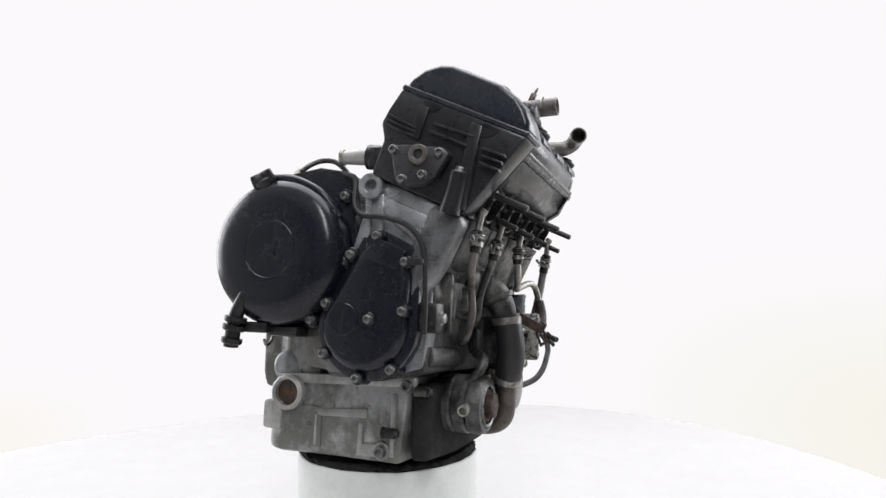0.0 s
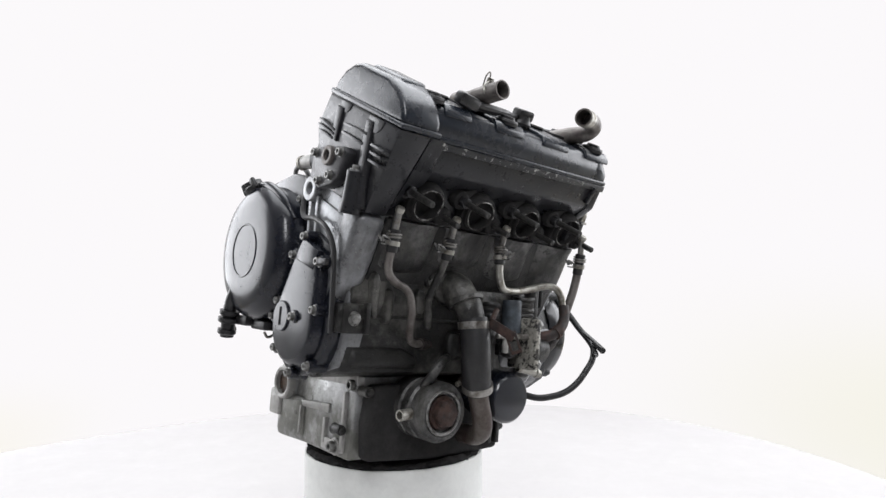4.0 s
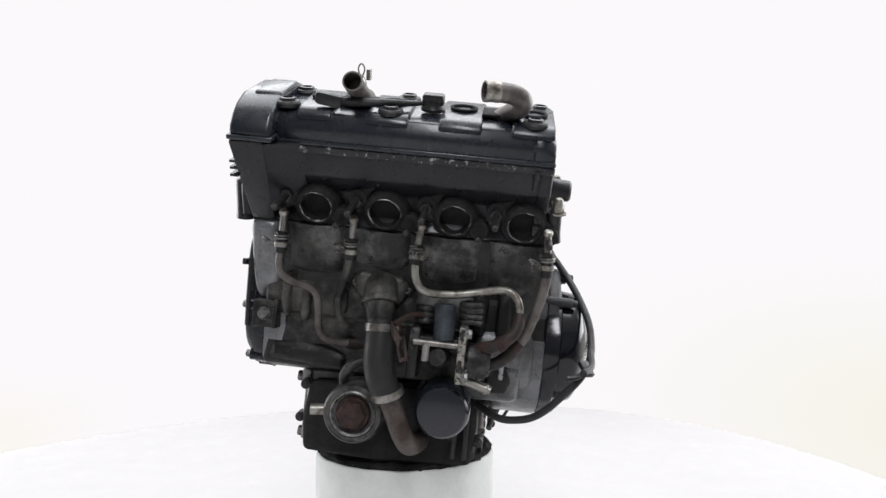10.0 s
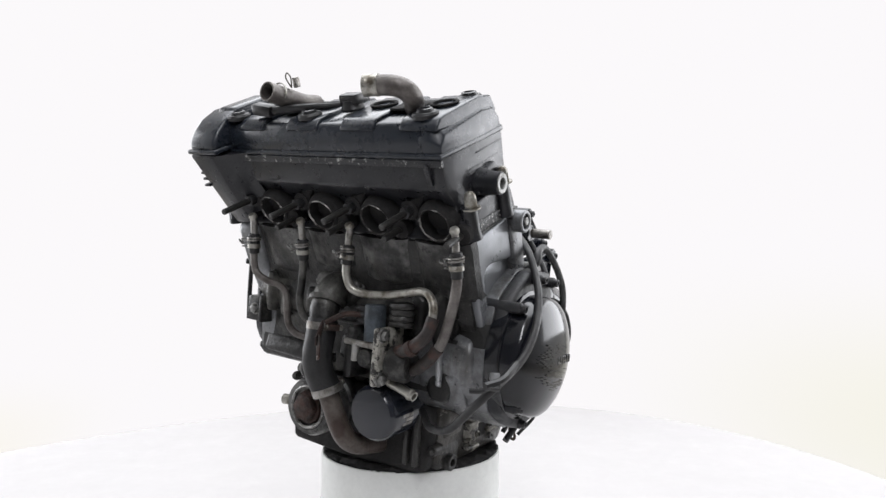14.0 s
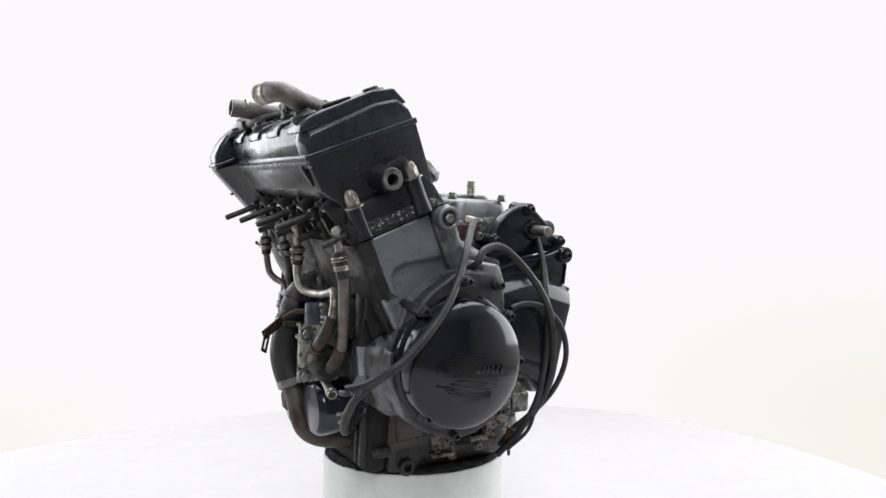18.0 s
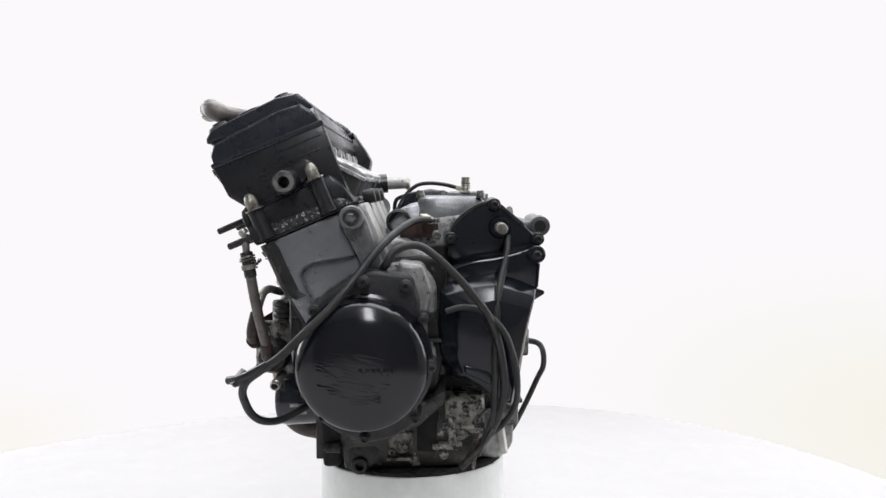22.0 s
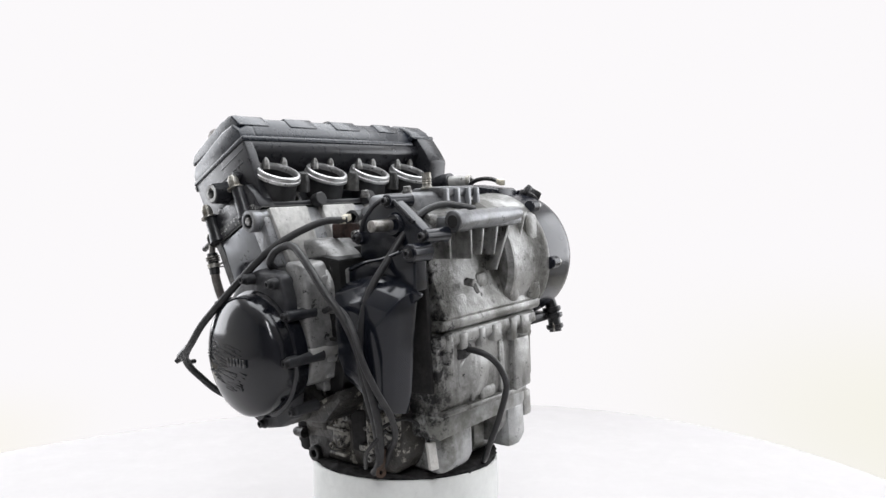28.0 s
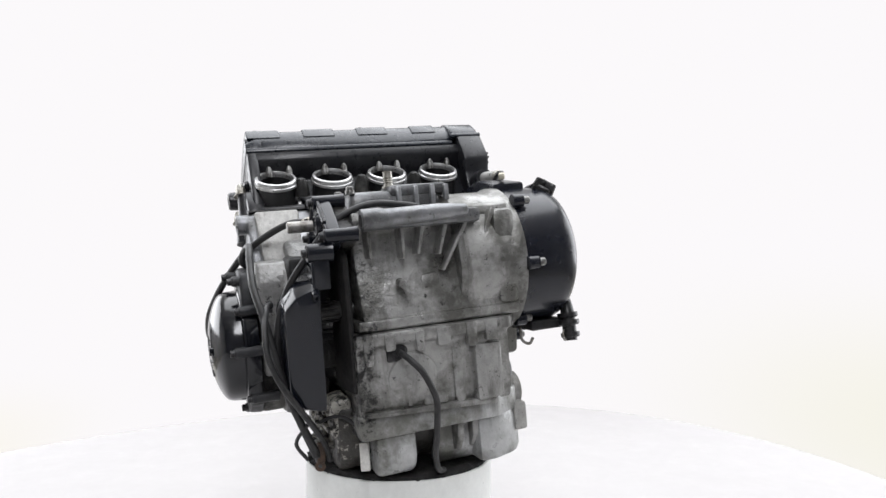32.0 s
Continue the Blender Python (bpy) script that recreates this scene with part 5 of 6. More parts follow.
part("edge_lip", tube([(0.1530, 0.066, -0.002), (0.1530, 0.095, 0.007), (0.1530, 0.122, 0.011), (0.1530, 0.150, 0.0185)], 0.0019, 8, 4), COVER_PLASTIC, sprocket)
part("edge_lip", tube([(0.1530, 0.171, 0.006), (0.1530, 0.169, -0.022)], 0.0017, 8, 2), COVER_PLASTIC, sprocket)
part("lower_scoop", prism([(0.076, -0.104), (0.118, -0.112), (0.120, -0.138), (0.100, -0.130), (0.078, -0.118)], 0.172, 0.1885, SIDE, 0.004, 0.005, 3), COVER_PLASTIC, sprocket)
part("front_wall", box((0.110, 0.045, -0.130), (0.150, 0.060, 0.008), None, 0.003), CASE_DARK, sprocket)
shaft = part("output_shaft", joined(rod((0.09, 0.112, -0.055), (0.158, 0.112, -0.055), 0.011, 0.011, 24), *[box((0.118, -0.0018, 0.0095), (0.157, 0.0018, 0.0128), Matrix.Translation((0, 0.112, -0.055)) @ pose(0, 0, 0, 30 * k), 0.0003) for k in range(12)]), CASE_DARK, engine, "oily splined steel output shaft")
# the deep cavity's shade is put into this wall's colour
part("cavity_wall", prism([(0.0, -0.064), (0.0, 0.02), (0.13, 0.030), (0.150, 0.010), (0.150, -0.150), (0.02, -0.160)], 0.108, 0.1155, SIDE, 0.003), SOOT_AND_SHADE, engine, "wall behind the sprocket cover, black for the cavity's shade")

GC = [(0.062, 0.010), (0.064, 0.034), (0.070, 0.052), (0.079, 0.063), (0.094, 0.074), (0.110, 0.0800), (0.122, 0.0795), (0.138, 0.067), (0.156, 0.052), (0.171, 0.038), (0.172, 0.026), (0.160, 0.020), (0.122, 0.011), (0.079, 0.000)]
gear = part("gear_cover", prism(GC, 0.117, 0.1330, SIDE, 0.003, 0.002, 3), COVER_PLASTIC, engine, "satin black gear position cover")
part("edge_lip", tube([(0.1325, 0.066, 0.036), (0.1325, 0.072, 0.051), (0.1325, 0.081, 0.0615), (0.1325, 0.095, 0.072), (0.1325, 0.110, 0.0775), (0.1325, 0.121, 0.077), (0.1325, 0.137, 0.065), (0.1325, 0.155, 0.050)], 0.0026, 10, 4), BLACK_WORN, gear)
part("shaft_lug", lathe([(0, 0), (0.0150, 0), (0.0130, 0.006), (0.0115, 0.0080), (0.010, 0.0080), (0.0095, 0.007), (0, 0.007)], aim((0.130, 0.126, 0.048), LEFT), 36), COVER_PLASTIC, gear)
part("back_case", rugged(prism([(v * 0.86 + 0.014, w * 0.84 + 0.004) for v, w in GC], 0.096, 0.1165, SIDE, 0.006), 60, 0.0018), CASE_DARK, gear, "dark oily case behind the cover")
part("pin", rod((0.140, 0.125, 0.048), (0.170, 0.125, 0.048), 0.0068), STEEL, gear)
for v, w in ((0.119, 0.075), (0.172, 0.034), (0.067, 0.034)):
    part("bolt_lug", boss((0.10, v, w), (0.138, v, w), 0.0080), COVER_PLASTIC, gear)
    screw((0.138, v, w), LEFT, gear, SCREW_DARK)
part("bolt_lug", boss((0.13, 0.168, 0.017), (0.158, 0.168, 0.017), 0.0105), COVER_PLASTIC, sprocket)
screw((0.158, 0.168, 0.017), LEFT, sprocket, SCREW_DARK)
strip = part("reddish_bracket", box((0.118, 0.005, 0.034), (0.124, 0.052, 0.052), None, 0.002), RUST, engine, "reddish rusty bracket")
screw((0.124, 0.050, 0.038), LEFT, strip)

# ---- front: air pipes ----
def air_pipe(name, top, sleeve, path, r, material, label, tail=None):
    """A thin metal pipe from a head fitting; a clamped rubber sleeve joins its top, and, where given, its foot."""
    p = part(name, tube(path, r, 14, 6, r * 0.7), material, engine, label)
    part("fitting", tube([top, top * 0.5 + sleeve * 0.5, sleeve], 0.0042, 14, 3), STEEL, p)
    part("nub", lathe([(0, 0), (0.0052, 0), (0.0056, 0.003), (0.0045, 0.006), (0, 0.007)], aim(top, (0, -0.6, 0.8)), 16), ZINC, p)
    d = Vector(path[0]) - sleeve
    part("sleeve", rod(sleeve - d * 0.1, Vector(path[0]) + d * 0.2, 0.0070, 0.0067, 18), RUBBER, p)
    mid = sleeve * 0.45 + Vector(path[0]) * 0.55
    clamp = part("hose_clamp", lathe([(0.0068, 0), (0.0083, 0), (0.0083, 0.0055), (0.0068, 0.0055), (0.0068, 0)], aim(mid, d), 22), ZINC, p)
    m = aim(mid, d)
    coil = [m @ Vector((0.0082 * math.cos(a), 0.0082 * math.sin(a), -0.010 + 0.0030 * a / 6.283)) for a in (0.7 * k for k in range(22))]
    part("wire_spring", tube(coil, 0.0012, 6, 2), STEEL, clamp)
    part("clamp_ears", joined(*[tube([m @ Vector((0.009, s * 0.004, 0.001)), m @ Vector((0.016, s * 0.007, -0.002)), m @ Vector((0.021, s * 0.003, -0.004)), m @ Vector((0.017, s * 0.001, 0.002))], 0.0013, 6, 3) for s in (-1, 1)],
         box((0.008, -0.0015, 0.004), (0.018, 0.0015, 0.0055), m, 0.0004)), BOLT, clamp)
    if tail:
        part("foot_sleeve", tube(tail, 0.0072, 14, 4), HOSEBROWN, p)
    return p


air_pipe("air_pipe", Vector((-0.122, -0.160, 0.036)), Vector((-0.123, -0.156, 0.014)), [(-0.1235, -0.154, -0.006), (-0.124, -0.151, -0.025), (-0.119, -0.149, -0.036), (-0.104, -0.144, -0.044), (-0.088, -0.138, -0.048), (-0.078, -0.136, -0.058), (-0.074, -0.136, -0.078), (-0.072, -0.132, -0.098), (-0.064, -0.125, -0.109), (-0.050, -0.116, -0.113), (-0.037, -0.110, -0.1135)], 0.0046, RUSTPIPE, "thin tarnished air pipe", [(-0.040, -0.111, -0.1135), (-0.030, -0.106, -0.114), (-0.018, -0.100, -0.114)])
air_pipe("air_pipe", Vector((-0.038, -0.160, 0.036)), Vector((-0.039, -0.154, 0.014)), [(-0.0395, -0.150, -0.006), (-0.043, -0.145, -0.024), (-0.048, -0.140, -0.044), (-0.052, -0.137, -0.060), (-0.049, -0.135, -0.077), (-0.042, -0.128, -0.088), (-0.033, -0.119, -0.092)], 0.0048, ALU_DIRTY, "dark thin air pipe")
air_pipe("air_pipe", Vector((0.043, -0.163, 0.036)), Vector((0.040, -0.160, 0.014)), [(0.0395, -0.160, -0.004), (0.041, -0.160, -0.020), (0.048, -0.158, -0.034), (0.062, -0.153, -0.039), (0.088, -0.147, -0.038), (0.115, -0.146, -0.033), (0.140, -0.150, -0.027), (0.155, -0.154, -0.029), (0.164, -0.157, -0.040), (0.166, -0.160, -0.056)], 0.0048, ZINC, "bright bent air pipe", [(0.167, -0.160, -0.052), (0.164, -0.165, -0.070), (0.152, -0.168, -0.084), (0.138, -0.166, -0.092), (0.122, -0.155, -0.097)])
air_pipe("air_pipe", Vector((0.189, -0.166, 0.042)), Vector((0.191, -0.164, 0.020)), [(0.192, -0.160, -0.002), (0.192, -0.158, -0.014), (0.189, -0.156, -0.032), (0.183, -0.153, -0.055), (0.175, -0.150, -0.078), (0.169, -0.149, -0.088)], 0.0058, RUSTPIPE, "long straight tarnished air pipe", [(0.170, -0.149, -0.086), (0.160, -0.150, -0.100), (0.146, -0.150, -0.112), (0.130, -0.145, -0.118), (0.118, -0.138, -0.118)])

# ---- front: coolant elbow, hose, oil cooler, oil filter ----
elbow = part("coolant_elbow", rugged(joined(
    tube([(-0.003, -0.104, -0.040), (-0.002, -0.122, -0.042), (-0.001, -0.138, -0.050), (0.003, -0.150, -0.066), (0.0068, -0.1555, -0.086)], 0.0165, 26, 6, 0, [0.0225, 0.0220, 0.0200, 0.0178, 0.0150]),
    prism([(-0.044, -0.030), (-0.032, -0.019), (0.026, -0.023), (0.037, -0.034), (0.028, -0.058), (0.016, -0.066), (-0.018, -0.066), (-0.032, -0.056)], 0.100, 0.1265, FRONT, 0.006, 0.004, 3)), 60, 0.0012), ALU_DIRTY, engine, "black oil-stained cast coolant elbow")
part("elbow_collar", rugged(lathe([(0.0150, 0), (0.0225, 0), (0.0235, 0.003), (0.0225, 0.007), (0.0150, 0.008), (0.0150, 0)], aim((0.0005, -0.1425, -0.0535), (0.12, -0.42, -0.9)), 28), 80, 0.0012), ALU_DIRTY, elbow)
for u, w in ((-0.034, -0.036), (0.028, -0.040)):
    part("elbow_ear", boss((u, -0.100, w), (u, -0.119, w), 0.009), ALU_DIRTY, elbow)
    screw((u, -0.119, w), (0, -1, 0), elbow)
hose = part("coolant_hose", tube([(0.0065, -0.155, -0.078), (0.008, -0.160, -0.100), (0.009, -0.163, -0.124), (0.014, -0.160, -0.145), (0.023, -0.154, -0.164)], 0.0180, 28, 6), RUBBER, engine, "thick black rubber coolant hose")


def band(o, way, r, parent, turn=0.0):
    c = part("hose_clamp", lathe([(r, 0), (r + 0.0014, 0), (r + 0.0014, 0.009), (r, 0.009), (r, 0)], aim(o, way), 36), STEEL, parent, "steel worm-drive clamp")
    part("worm_housing", box((r, -0.008, 0.0005), (r + 0.009, 0.008, 0.0085), aim(o, way) @ pose(0, 0, 0, 0, 0, turn), 0.0015), RUST, c)
    part("worm_screw", rod(aim(o, way) @ pose(0, 0, 0, 0, 0, turn) @ Vector((r + 0.0045, -0.014, 0.0045)), aim(o, way) @ pose(0, 0, 0, 0, 0, turn) @ Vector((r + 0.0045, 0.009, 0.0045)), 0.0034, 0.0034, 10), ZINC, c)


band((0.0068, -0.1555, -0.081), (0.05, -0.12, -1), 0.0181, hose, 40)
band((0.0205, -0.156, -0.156), (0.35, 0.25, -1), 0.0181, hose, 30)
part("coolant_tube", tube([(0.019, -0.156, -0.155), (0.030, -0.152, -0.180), (0.040, -0.149, -0.202), (0.047, -0.142, -0.217), (0.052, -0.126, -0.226), (0.058, -0.100, -0.229), (0.062, -0.07, -0.230)], 0.0126, 24, 6), COOLTUBE, engine, "tarnished brownish coolant tube")

cooler = part("oil_cooler", lathe([(0, 0), (0.034, 0), (0.037, 0.004), (0.037, 0.026), (0.0345, 0.029), (0.037, 0.032), (0.037, 0.044), (0.0345, 0.047), (0.0368, 0.050), (0.0368, 0.062), (0.034, 0.068), (0.0285, 0.069), (0.0270, 0.0655), (0.022, 0.064), (0, 0.064)], aim((-0.019, -0.074, -0.192), (0, -1, -0.02)), 48), ALU_MID, engine, "stained round oil cooler with a rusty nut")
part("rim", lathe([(0.0235, 0), (0.0275, 0), (0.0275, 0.003), (0.0255, 0.0045), (0.0235, 0.003), (0.0235, 0)], aim((-0.019, -0.1405, -0.193), (0, -1, 0)), 44), BOLT, cooler)
part("centre_nut", joined(prism([(0.0175 * math.cos(a), 0.0175 * math.sin(a)) for a in (math.pi / 3 * i for i in range(6))], 0, 0.014, aim((-0.019, -0.138, -0.193), (0, -1, 0)), 0.002), lathe([(0, 0), (0.0215, 0), (0.020, 0.005), (0, 0.005)], aim((-0.019, -0.138, -0.193), (0, -1, 0)), 32)), RUST, cooler, "rusty brown hexagon nut")
part("nipple", tube([(-0.050, -0.124, -0.195), (-0.060, -0.126, -0.1955), (-0.0735, -0.128, -0.1965)], 0.0068, 18, 3, 0.0048), ZINC, cooler)
part("upper_pipe", tube([(-0.034, -0.118, -0.166), (-0.036, -0.128, -0.158), (-0.034, -0.137, -0.146), (-0.026, -0.137, -0.136), (-0.012, -0.128, -0.131), (0.0, -0.118, -0.130)], 0.0060, 16, 5), ALU_MID, cooler, "short curved metal pipe")
ofilter = part("oil_filter", lathe([(0, 0), (0.030, 0), (0.0335, 0.003), (0.0335, 0.058), (0.0320, 0.0640), (0.0285, 0.0675), (0.020, 0.0685), (0, 0.0690)], aim((0.087, -0.084, -0.174), (0, -1, -0.05)), 52), FILTER, engine, "glossy dark blue-black oil filter")
for j, (a, n) in enumerate(((20, 0.018), (24, 0.014), (8, 0.02))):       # printed lines that cannot be read
    m = aim((0.087, -0.084, -0.174), (0, -1, -0.05)) @ pose(0, 0, 0, 0, 0, -18 + j * 9)
    part("label_bar", box((0.0332, -0.002, 0.028), (0.0339, 0.002, 0.028 + n), m, 0), STEEL, ofilter)
part("filter_seat", lathe([(0, 0), (0.038, 0), (0.036, 0.012), (0, 0.012)], aim((0.087, -0.074, -0.173), (0, -1, -0.05)), 36), ALU_DIRTY, engine)

# ---- front: air valve assembly ----
valve = part("air_valve", joined(
    box((0.046, -0.146, -0.108), (0.104, -0.118, -0.090), None, 0.004),
    box((0.060, -0.150, -0.122), (0.092, -0.120, -0.104), None, 0.006),
    lathe([(0, 0), (0.020, 0), (0.020, 0.020), (0.016, 0.026), (0, 0.026)], aim((0.112, -0.150, -0.112), (1, 0, 0)), 24)), ALU_DIRTY, engine, "grimy cast air valve")
part("end_plate", rugged(box((0.099, -0.176, -0.138), (0.108, -0.126, -0.072), None, 0.003), 70, 0.0015), PALE_PATCHY, valve)
part("link_rod", rod((0.046, -0.158, -0.0965), (0.100, -0.160, -0.0965), 0.0038), STEEL, valve)
part("link_rod", rod((0.062, -0.158, -0.1180), (0.062, -0.158, -0.0965), 0.0042), ALU_PALE, valve)
part("valve_nose", rugged(lathe([(0, 0), (0.013, 0), (0.014, 0.006), (0.010, 0.014), (0, 0.016)], aim((0.076, -0.146, -0.112), (0, -1, 0)), 20), 90, 0.0015), ALU_DIRTY, valve)
part("rusty_band", lathe([(0.0072, 0), (0.0090, 0), (0.0090, 0.007), (0.0072, 0.007), (0.0072, 0)], aim((0.150, -0.168, -0.086), (-0.8, 0.05, -0.5)), 20), RUST, valve)
part("end_plate", rugged(box((0.040, -0.152, -0.142), (0.053, -0.112, -0.080), None, 0.004), 70, 0.0018), ALU_MID, valve)
for v, w in ((-0.168, -0.080), (-0.134, -0.130), (-0.168, -0.130)):
    screw((0.109, v, w), LEFT, valve, HEXB, "hex_bolt")
part("solenoid", lathe([(0, 0), (0.0125, 0), (0.0125, 0.040), (0.0115, 0.042), (0, 0.042)], aim((0.081, -0.148, -0.092), (-0.05, 0, 1)), 28), BLUEGREY, engine, "oxidised blue-grey solenoid")
part("solenoid_boot", rugged(joined(*[lathe([(0, 0), (0.014, 0), (0.015, 0.003), (0.014, 0.006), (0, 0.006)], aim((0.110, -0.138, -0.072 + 0.007 * k), (0, 0, 1)), 20) for k in range(4)]), 90, 0.0022), CASE_DARK, engine, "ribbed black rubber boot")
part("left_boot", joined(*[lathe([(0, 0), (0.012, 0), (0.013, 0.003), (0.012, 0.006), (0, 0.006)], aim((0.056, -0.135, -0.075 + 0.007 * k), (0, 0, 1)), 20) for k in range(3)]), RUBBER, engine, "ribbed black rubber boot")
znip = part("zinc_nipple", tube([(0.104, -0.142, -0.138), (0.120, -0.144, -0.1405), (0.142, -0.146, -0.146)], 0.0056, 16, 4, 0.0043), ZINC, engine, "bright zinc-plated nipple")
part("flare", lathe([(0.0056, 0), (0.0068, 0.0), (0.0068, 0.0025), (0.0056, 0.004), (0.0056, 0)], aim((0.135, -0.1455, -0.1442), (1, -0.1, -0.25)), 18), ZINC, znip)
hook = part("rusty_bracket", joined(
    box((-0.0012, -0.006, 0), (0.0012, 0.006, 0.036), aim((0.020, -0.170, -0.080), (0.35, -0.62, -0.35)), 0.0005),
    box((-0.0012, -0.007, 0), (0.0012, -0.004, 0.026), aim((0.034, -0.192, -0.090), (0.3, -0.25, -0.9)), 0.0005),
    box((-0.0012, 0.004, 0), (0.0012, 0.007, 0.026), aim((0.034, -0.192, -0.090), (0.3, -0.25, -0.9)), 0.0005),
    box((-0.0012, -0.007, 0.023), (0.0012, 0.007, 0.027), aim((0.034, -0.192, -0.090), (0.3, -0.25, -0.9)), 0.0005)), RUST, engine, "rusty slotted wire bracket")
part("bracket_arm", tube([(0.060, -0.140, -0.066), (0.042, -0.158, -0.066), (0.024, -0.170, -0.078)], 0.0035, 8, 4), RUST, hook)

# grimy bosses on the front of the case
random.seed(11)
for u, w, du, dw, v in ((-0.120, -0.060, 0.006, 0.030, -0.126), (-0.095, -0.070, 0.008, 0.024, -0.122), (-0.05, -0.062, 0.010, 0.018, -0.122), (0.12, -0.060, 0.012, 0.03, -0.124), (0.150, -0.055, 0.010, 0.040, -0.124), (0.150, -0.130, 0.018, 0.03, -0.112), (0.02, -0.115, 0.020, 0.02, -0.118), (0.165, -0.02, 0.004, 0.04, -0.120)):
    part("case_boss", rugged(prism([(u - du, w - dw * 0.6), (u - du * 0.5, w - dw), (u + du * 0.6, w - dw), (u + du, w - dw * 0.5), (u + du, w + dw * 0.7), (u + du * 0.4, w + dw), (u - du * 0.7, w + dw), (u - du, w + dw * 0.5)], -v - 0.03, -v, FRONT, 0.006, 0.004, 3), 70, 0.0022), ALU_DIRTY, crank_front)
part("case_ledge", rugged(prism([(-0.143, -0.146), (-0.140, -0.122), (-0.110, -0.116), (-0.060, -0.120), (-0.034, -0.128), (-0.036, -0.146)], 0.09, 0.112, FRONT, 0.009, 0.004, 3), 55, 0.004), ALU_DIRTY, crank_front)
for u, v, w in ((-0.092, -0.088, -0.175), (-0.104, -0.052, -0.226), (0.134, -0.083, -0.225), (0.100, -0.088, -0.220)):
    part("pan_lug", boss((u, v + 0.015, w), (u, v - 0.002, w), 0.0064), ALU_DIRTY, oil_pan)
    screw((u, v - 0.002, w), (0, -1, 0), oil_pan, HEXS, "hex_bolt")
part("pan_front", rugged(prism([(-0.088, -0.258), (0.02, -0.262), (0.128, -0.254), (0.130, -0.205), (0.128, -0.168), (0.02, -0.164), (-0.086, -0.168), (-0.091, -0.215)], 0.066, 0.092, FRONT, 0.008, 0, 3), 35, 0.003), SOOT_AND_SHADE, oil_pan, "black oily front wall")
for u in (0.104, 0.118):
    part("front_rib", box((u - 0.003, -0.100, -0.245), (u + 0.003, -0.088, -0.180), None, 0.0015), CASE_DARK, oil_pan)
cheek = part("front_left_cheek", rugged(joined(
    prism([(-0.118, -0.084), (-0.100, -0.066), (-0.060, -0.060), (-0.060, -0.165), (-0.090, -0.160), (-0.108, -0.146), (-0.121, -0.110)], 0.118, 0.192, SIDE, 0.014, 0.010, 3),
    prism([(-0.114, -0.120), (-0.080, -0.110), (-0.075, -0.172), (-0.098, -0.166)], 0.100, 0.178, SIDE, 0.010, 0, 3)), 40, 0.0025), GREY_CAST, engine, "grey stained casting beside the alternator")
part("cheek_rib", rugged(prism([(-0.124, -0.090), (-0.110, -0.088), (-0.106, -0.140), (-0.118, -0.136)], 0.150, 0.156, SIDE, 0.002), 60, 0.001), ALU, cheek)
part("upper_cheek", rugged(prism([(-0.112, -0.040), (-0.090, -0.020), (-0.060, -0.030), (-0.060, -0.085), (-0.115, -0.085)], 0.120, 0.168, SIDE, 0.010, 0.006, 3), 45, 0.002), ALU_DIRTY, engine)

# ---- cables ----
main_lead = part("main_cable", tube([(0.132, 0.045, 0.056), (0.152, 0.024, 0.056), (0.180, 0.002, 0.043), (0.206, -0.018, 0.024), (0.230, -0.041, -0.006), (0.246, -0.064, -0.033), (0.256, -0.090, -0.058), (0.258, -0.114, -0.081), (0.255, -0.136, -0.097), (0.249, -0.151, -0.109), (0.238, -0.159, -0.124), (0.224, -0.160, -0.140), (0.210, -0.158, -0.156), (0.195, -0.152, -0.169), (0.178, -0.142, -0.177), (0.155, -0.130, -0.180), (0.128, -0.105, -0.172)], 0.0045, 12, 7), RUBBER, engine, "black sheathed generator cable")
part("plug", box((-0.005, -0.010, -0.004), (0.005, 0.011, 0.004), aim((0.130, 0.038, 0.0575), (0.2, 0.1, 1)), 0.0015), CREAM, main_lead, "ivory plastic plug")
part("clip", joined(tube([(0.256, -0.128, -0.090), (0.254, -0.154, -0.104), (0.244, -0.172, -0.110)], 0.0045, 8, 4), box((-0.006, -0.010, -0.003), (0.006, 0.010, 0.003), aim((0.248, -0.160, -0.106), (0.4, -0.6, 0.8)), 0.001), tube([(0.250, -0.150, -0.108), (0.238, -0.166, -0.116), (0.226, -0.170, -0.118)], 0.003, 8, 4)), PLASTIC, main_lead, "torn black cable clip")
part("arched_cable", tube([(0.196, -0.014, 0.000), (0.212, -0.006, 0.012), (0.209, 0.004, 0.026), (0.205, 0.028, 0.031), (0.208, 0.053, 0.015), (0.210, 0.085, -0.018), (0.204, 0.110, -0.053), (0.197, 0.123, -0.094), (0.188, 0.128, -0.140), (0.174, 0.120, -0.180), (0.160, 0.104, -0.214), (0.152, 0.088, -0.236), (0.150, 0.080, -0.244)], 0.0045, 12, 7), RUBBER, engine, "black cable arched over the case")
part("arched_cable", tube([(0.190, 0.060, -0.045), (0.192, 0.080, -0.040), (0.199, 0.102, -0.044), (0.205, 0.124, -0.064), (0.206, 0.136, -0.094), (0.196, 0.142, -0.125), (0.176, 0.142, -0.160), (0.158, 0.128, -0.190), (0.146, 0.105, -0.214), (0.140, 0.090, -0.236)], 0.0036, 10, 7), RUBBER, engine, "thin black cable behind the sprocket cover")
fourth = part("hanging_cable", tube([(0.020, 0.152, 0.060), (0.042, 0.149, 0.0645), (0.070, 0.145, 0.0675), (0.097, 0.141, 0.0615), (0.122, 0.138, 0.046), (0.152, 0.132, 0.012), (0.178, 0.121, -0.028), (0.192, 0.117, -0.081), (0.188, 0.117, -0.130), (0.176, 0.116, -0.175), (0.158, 0.100, -0.225)], 0.0042, 12, 7), RUBBER, engine, "black cable over the gearbox")
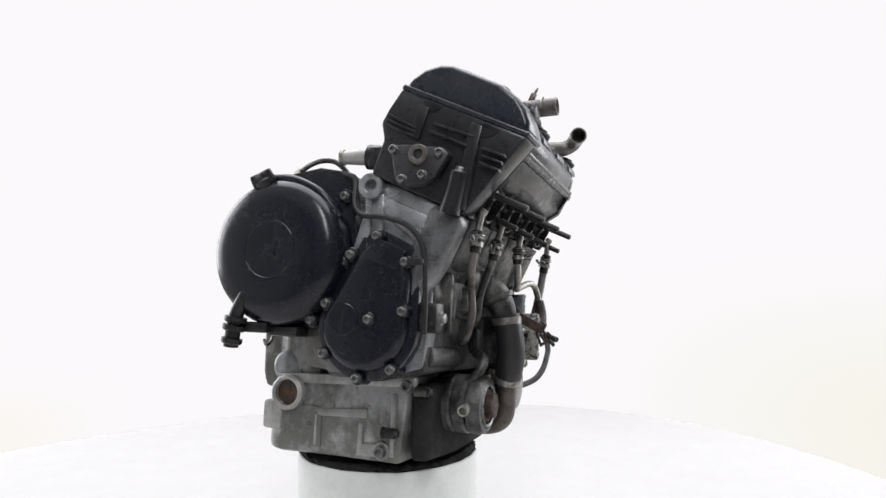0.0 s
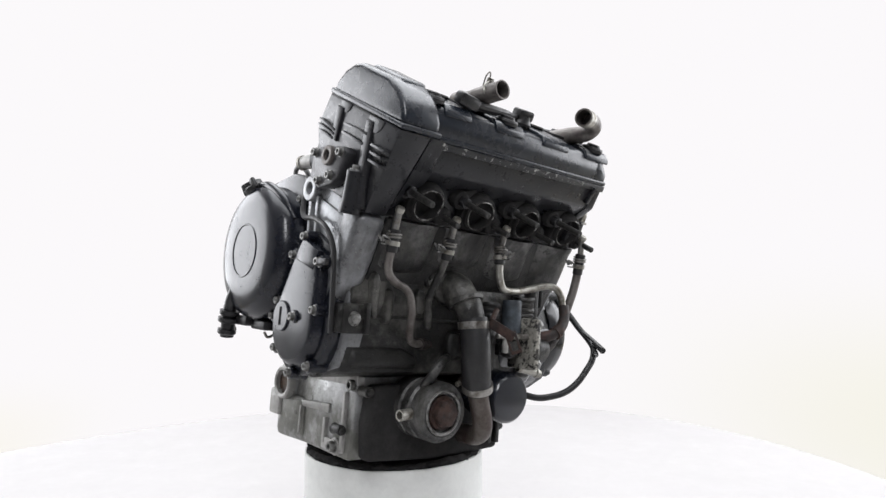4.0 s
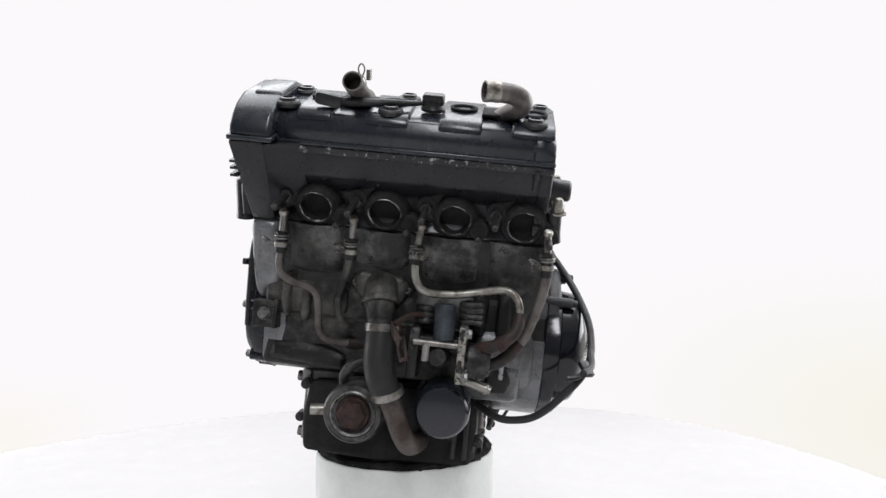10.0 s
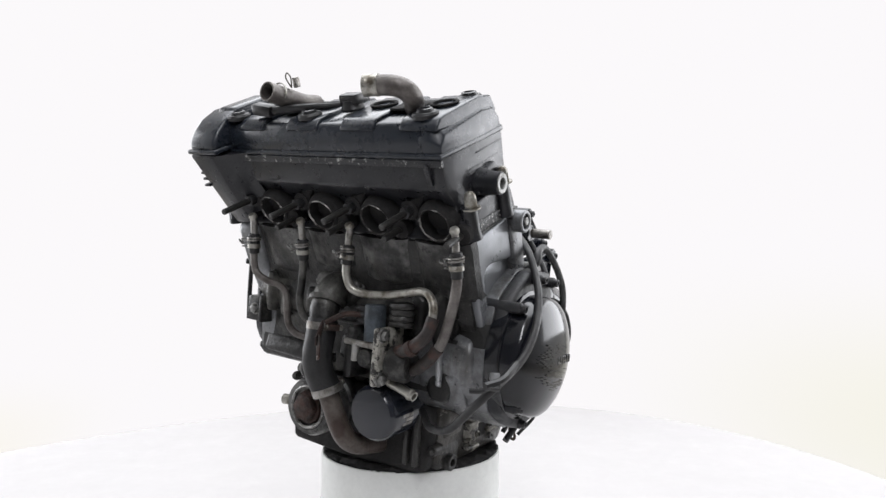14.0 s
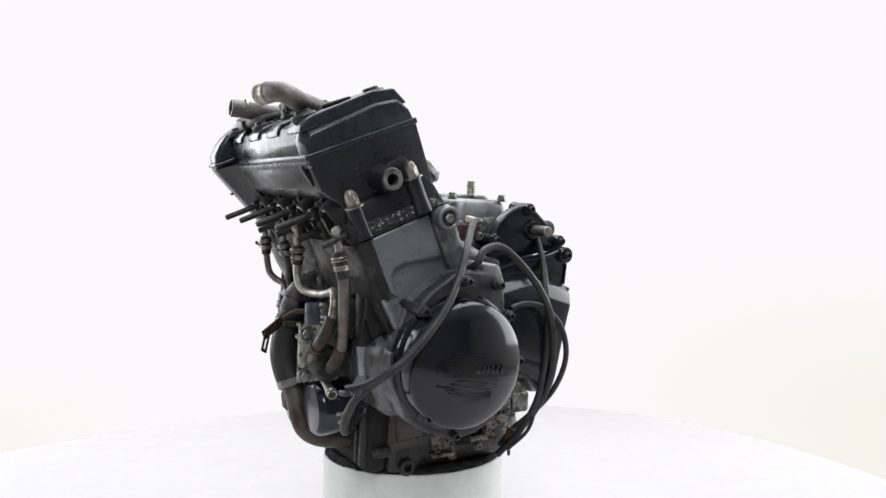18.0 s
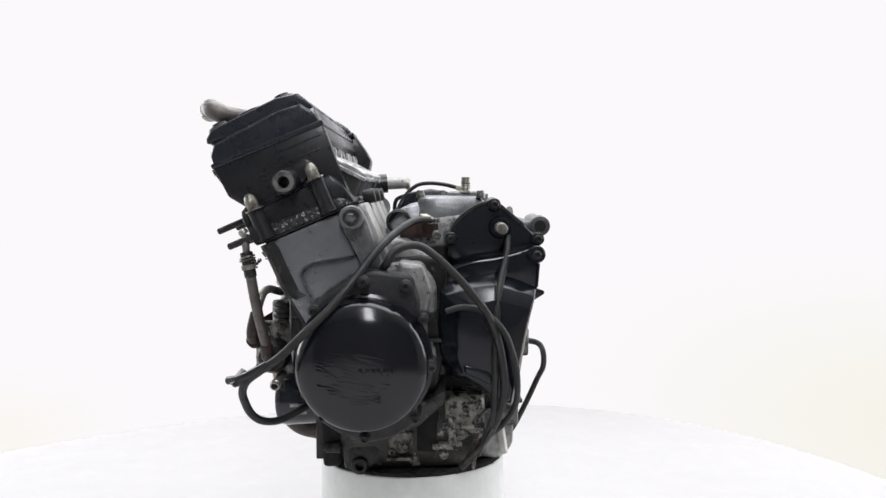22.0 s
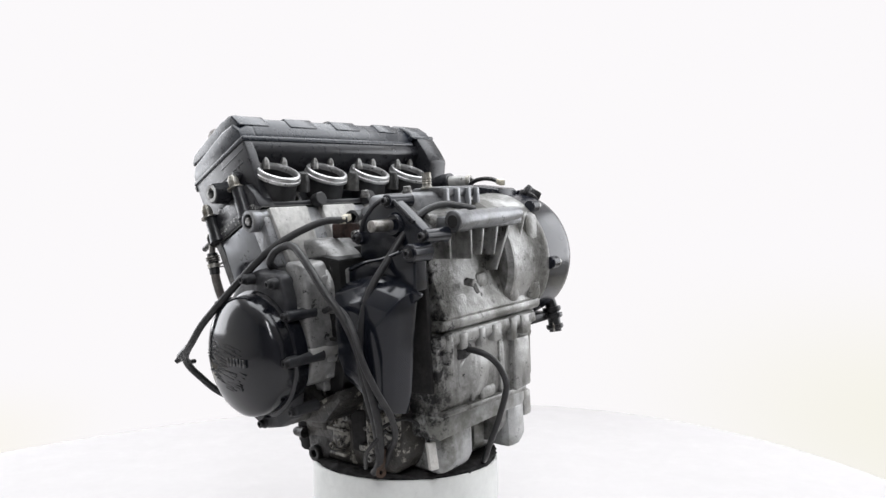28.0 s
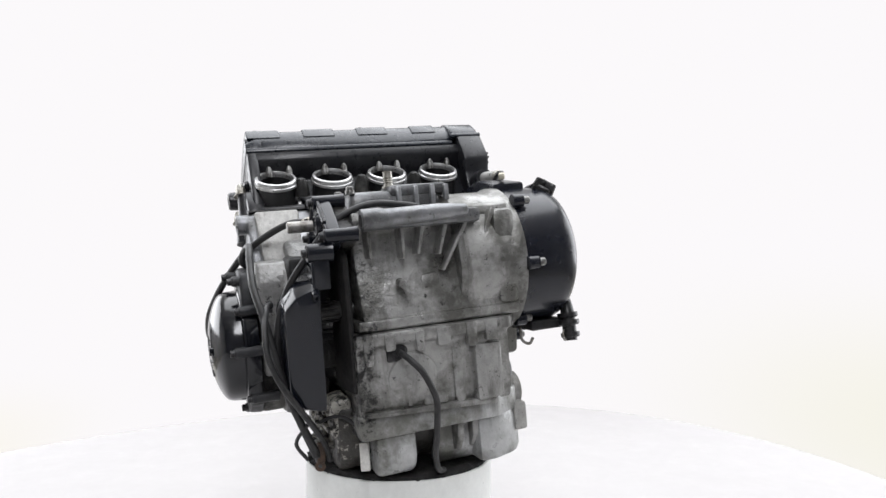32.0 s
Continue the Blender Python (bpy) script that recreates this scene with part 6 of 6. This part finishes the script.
part("cable_end", tube([(0.168, 0.125, -0.180), (0.180, 0.104, -0.205), (0.166, 0.084, -0.232)], 0.0024, 8, 6), RUBBER, fourth)
part("brown_terminal", joined(box((-0.005, -0.003, 0), (0.005, 0.003, 0.026), aim((0.152, 0.094, -0.236), (-0.05, 0.2, 1)), 0.001), lathe([(0.0025, 0), (0.0065, 0), (0.0065, 0.0015), (0.0025, 0.0015), (0.0025, 0)], aim((0.153, 0.095, -0.2395), (0.4, 1, 0)), 18)), BROWN, engine, "browned ring terminal")
cord = part("white_plug_lead", tube([(0.150, 0.100, -0.186), (0.136, 0.110, -0.180), (0.122, 0.118, -0.182), (0.110, 0.126, -0.195), (0.105, 0.130, -0.213)], 0.0022, 8, 6), RUBBER, engine, "thin black lead with a white plug")
part("white_plug", box((-0.0055, -0.004, 0), (0.0055, 0.004, 0.032), aim((0.106, 0.133, -0.211), (0.06, 0.16, -1)), 0.0012), worn("white_plastic", (0.75, 0.74, 0.70), (0.6, 0.58, 0.54), 0.4, 0, 40, (0.5, 0.75), 500, 0.05), cord, "white plastic plug")
rear = part("rear_cable", tube([(0.062, 0.157, -0.106), (0.062, 0.174, -0.107), (0.058, 0.188, -0.112), (0.047, 0.196, -0.126), (0.037, 0.198, -0.148), (0.031, 0.191, -0.167), (0.029, 0.176, -0.202), (0.028, 0.160, -0.234), (0.021, 0.146, -0.256), (0.012, 0.138, -0.261)], 0.0038, 12, 7), RUBBER, engine, "black sensor cable at the back")
part("sensor", joined(lathe([(0, 0), (0.013, 0), (0.012, 0.008), (0.007, 0.014), (0, 0.014)], aim((0.062, 0.150, -0.106), (0, 1, 0)), 22), box((0.052, 0.150, -0.118), (0.076, 0.160, -0.094), None, 0.003)), PLASTIC, rear)
part("rust_stain_cap", lathe([(0, 0), (0.008, 0), (0.007, 0.003), (0, 0.004)], aim((0.066, 0.158, -0.096), (0, 1, 0.3)), 18), RUST, rear)
part("bent_fitting", joined(rod((0.052, 0.158, -0.026), (0.052, 0.172, -0.028), 0.005), rod((0.052, 0.170, -0.028), (0.047, 0.173, -0.040), 0.003)), BOLT, engine, "small bent steel fitting")
part("side_plug", lathe([(0, 0), (0.020, 0), (0.019, 0.006), (0.014, 0.009), (0, 0.009)], aim((-0.088, 0.112, -0.155), RIGHT), 28), ALU, engine, "round grey side plug")

motions()
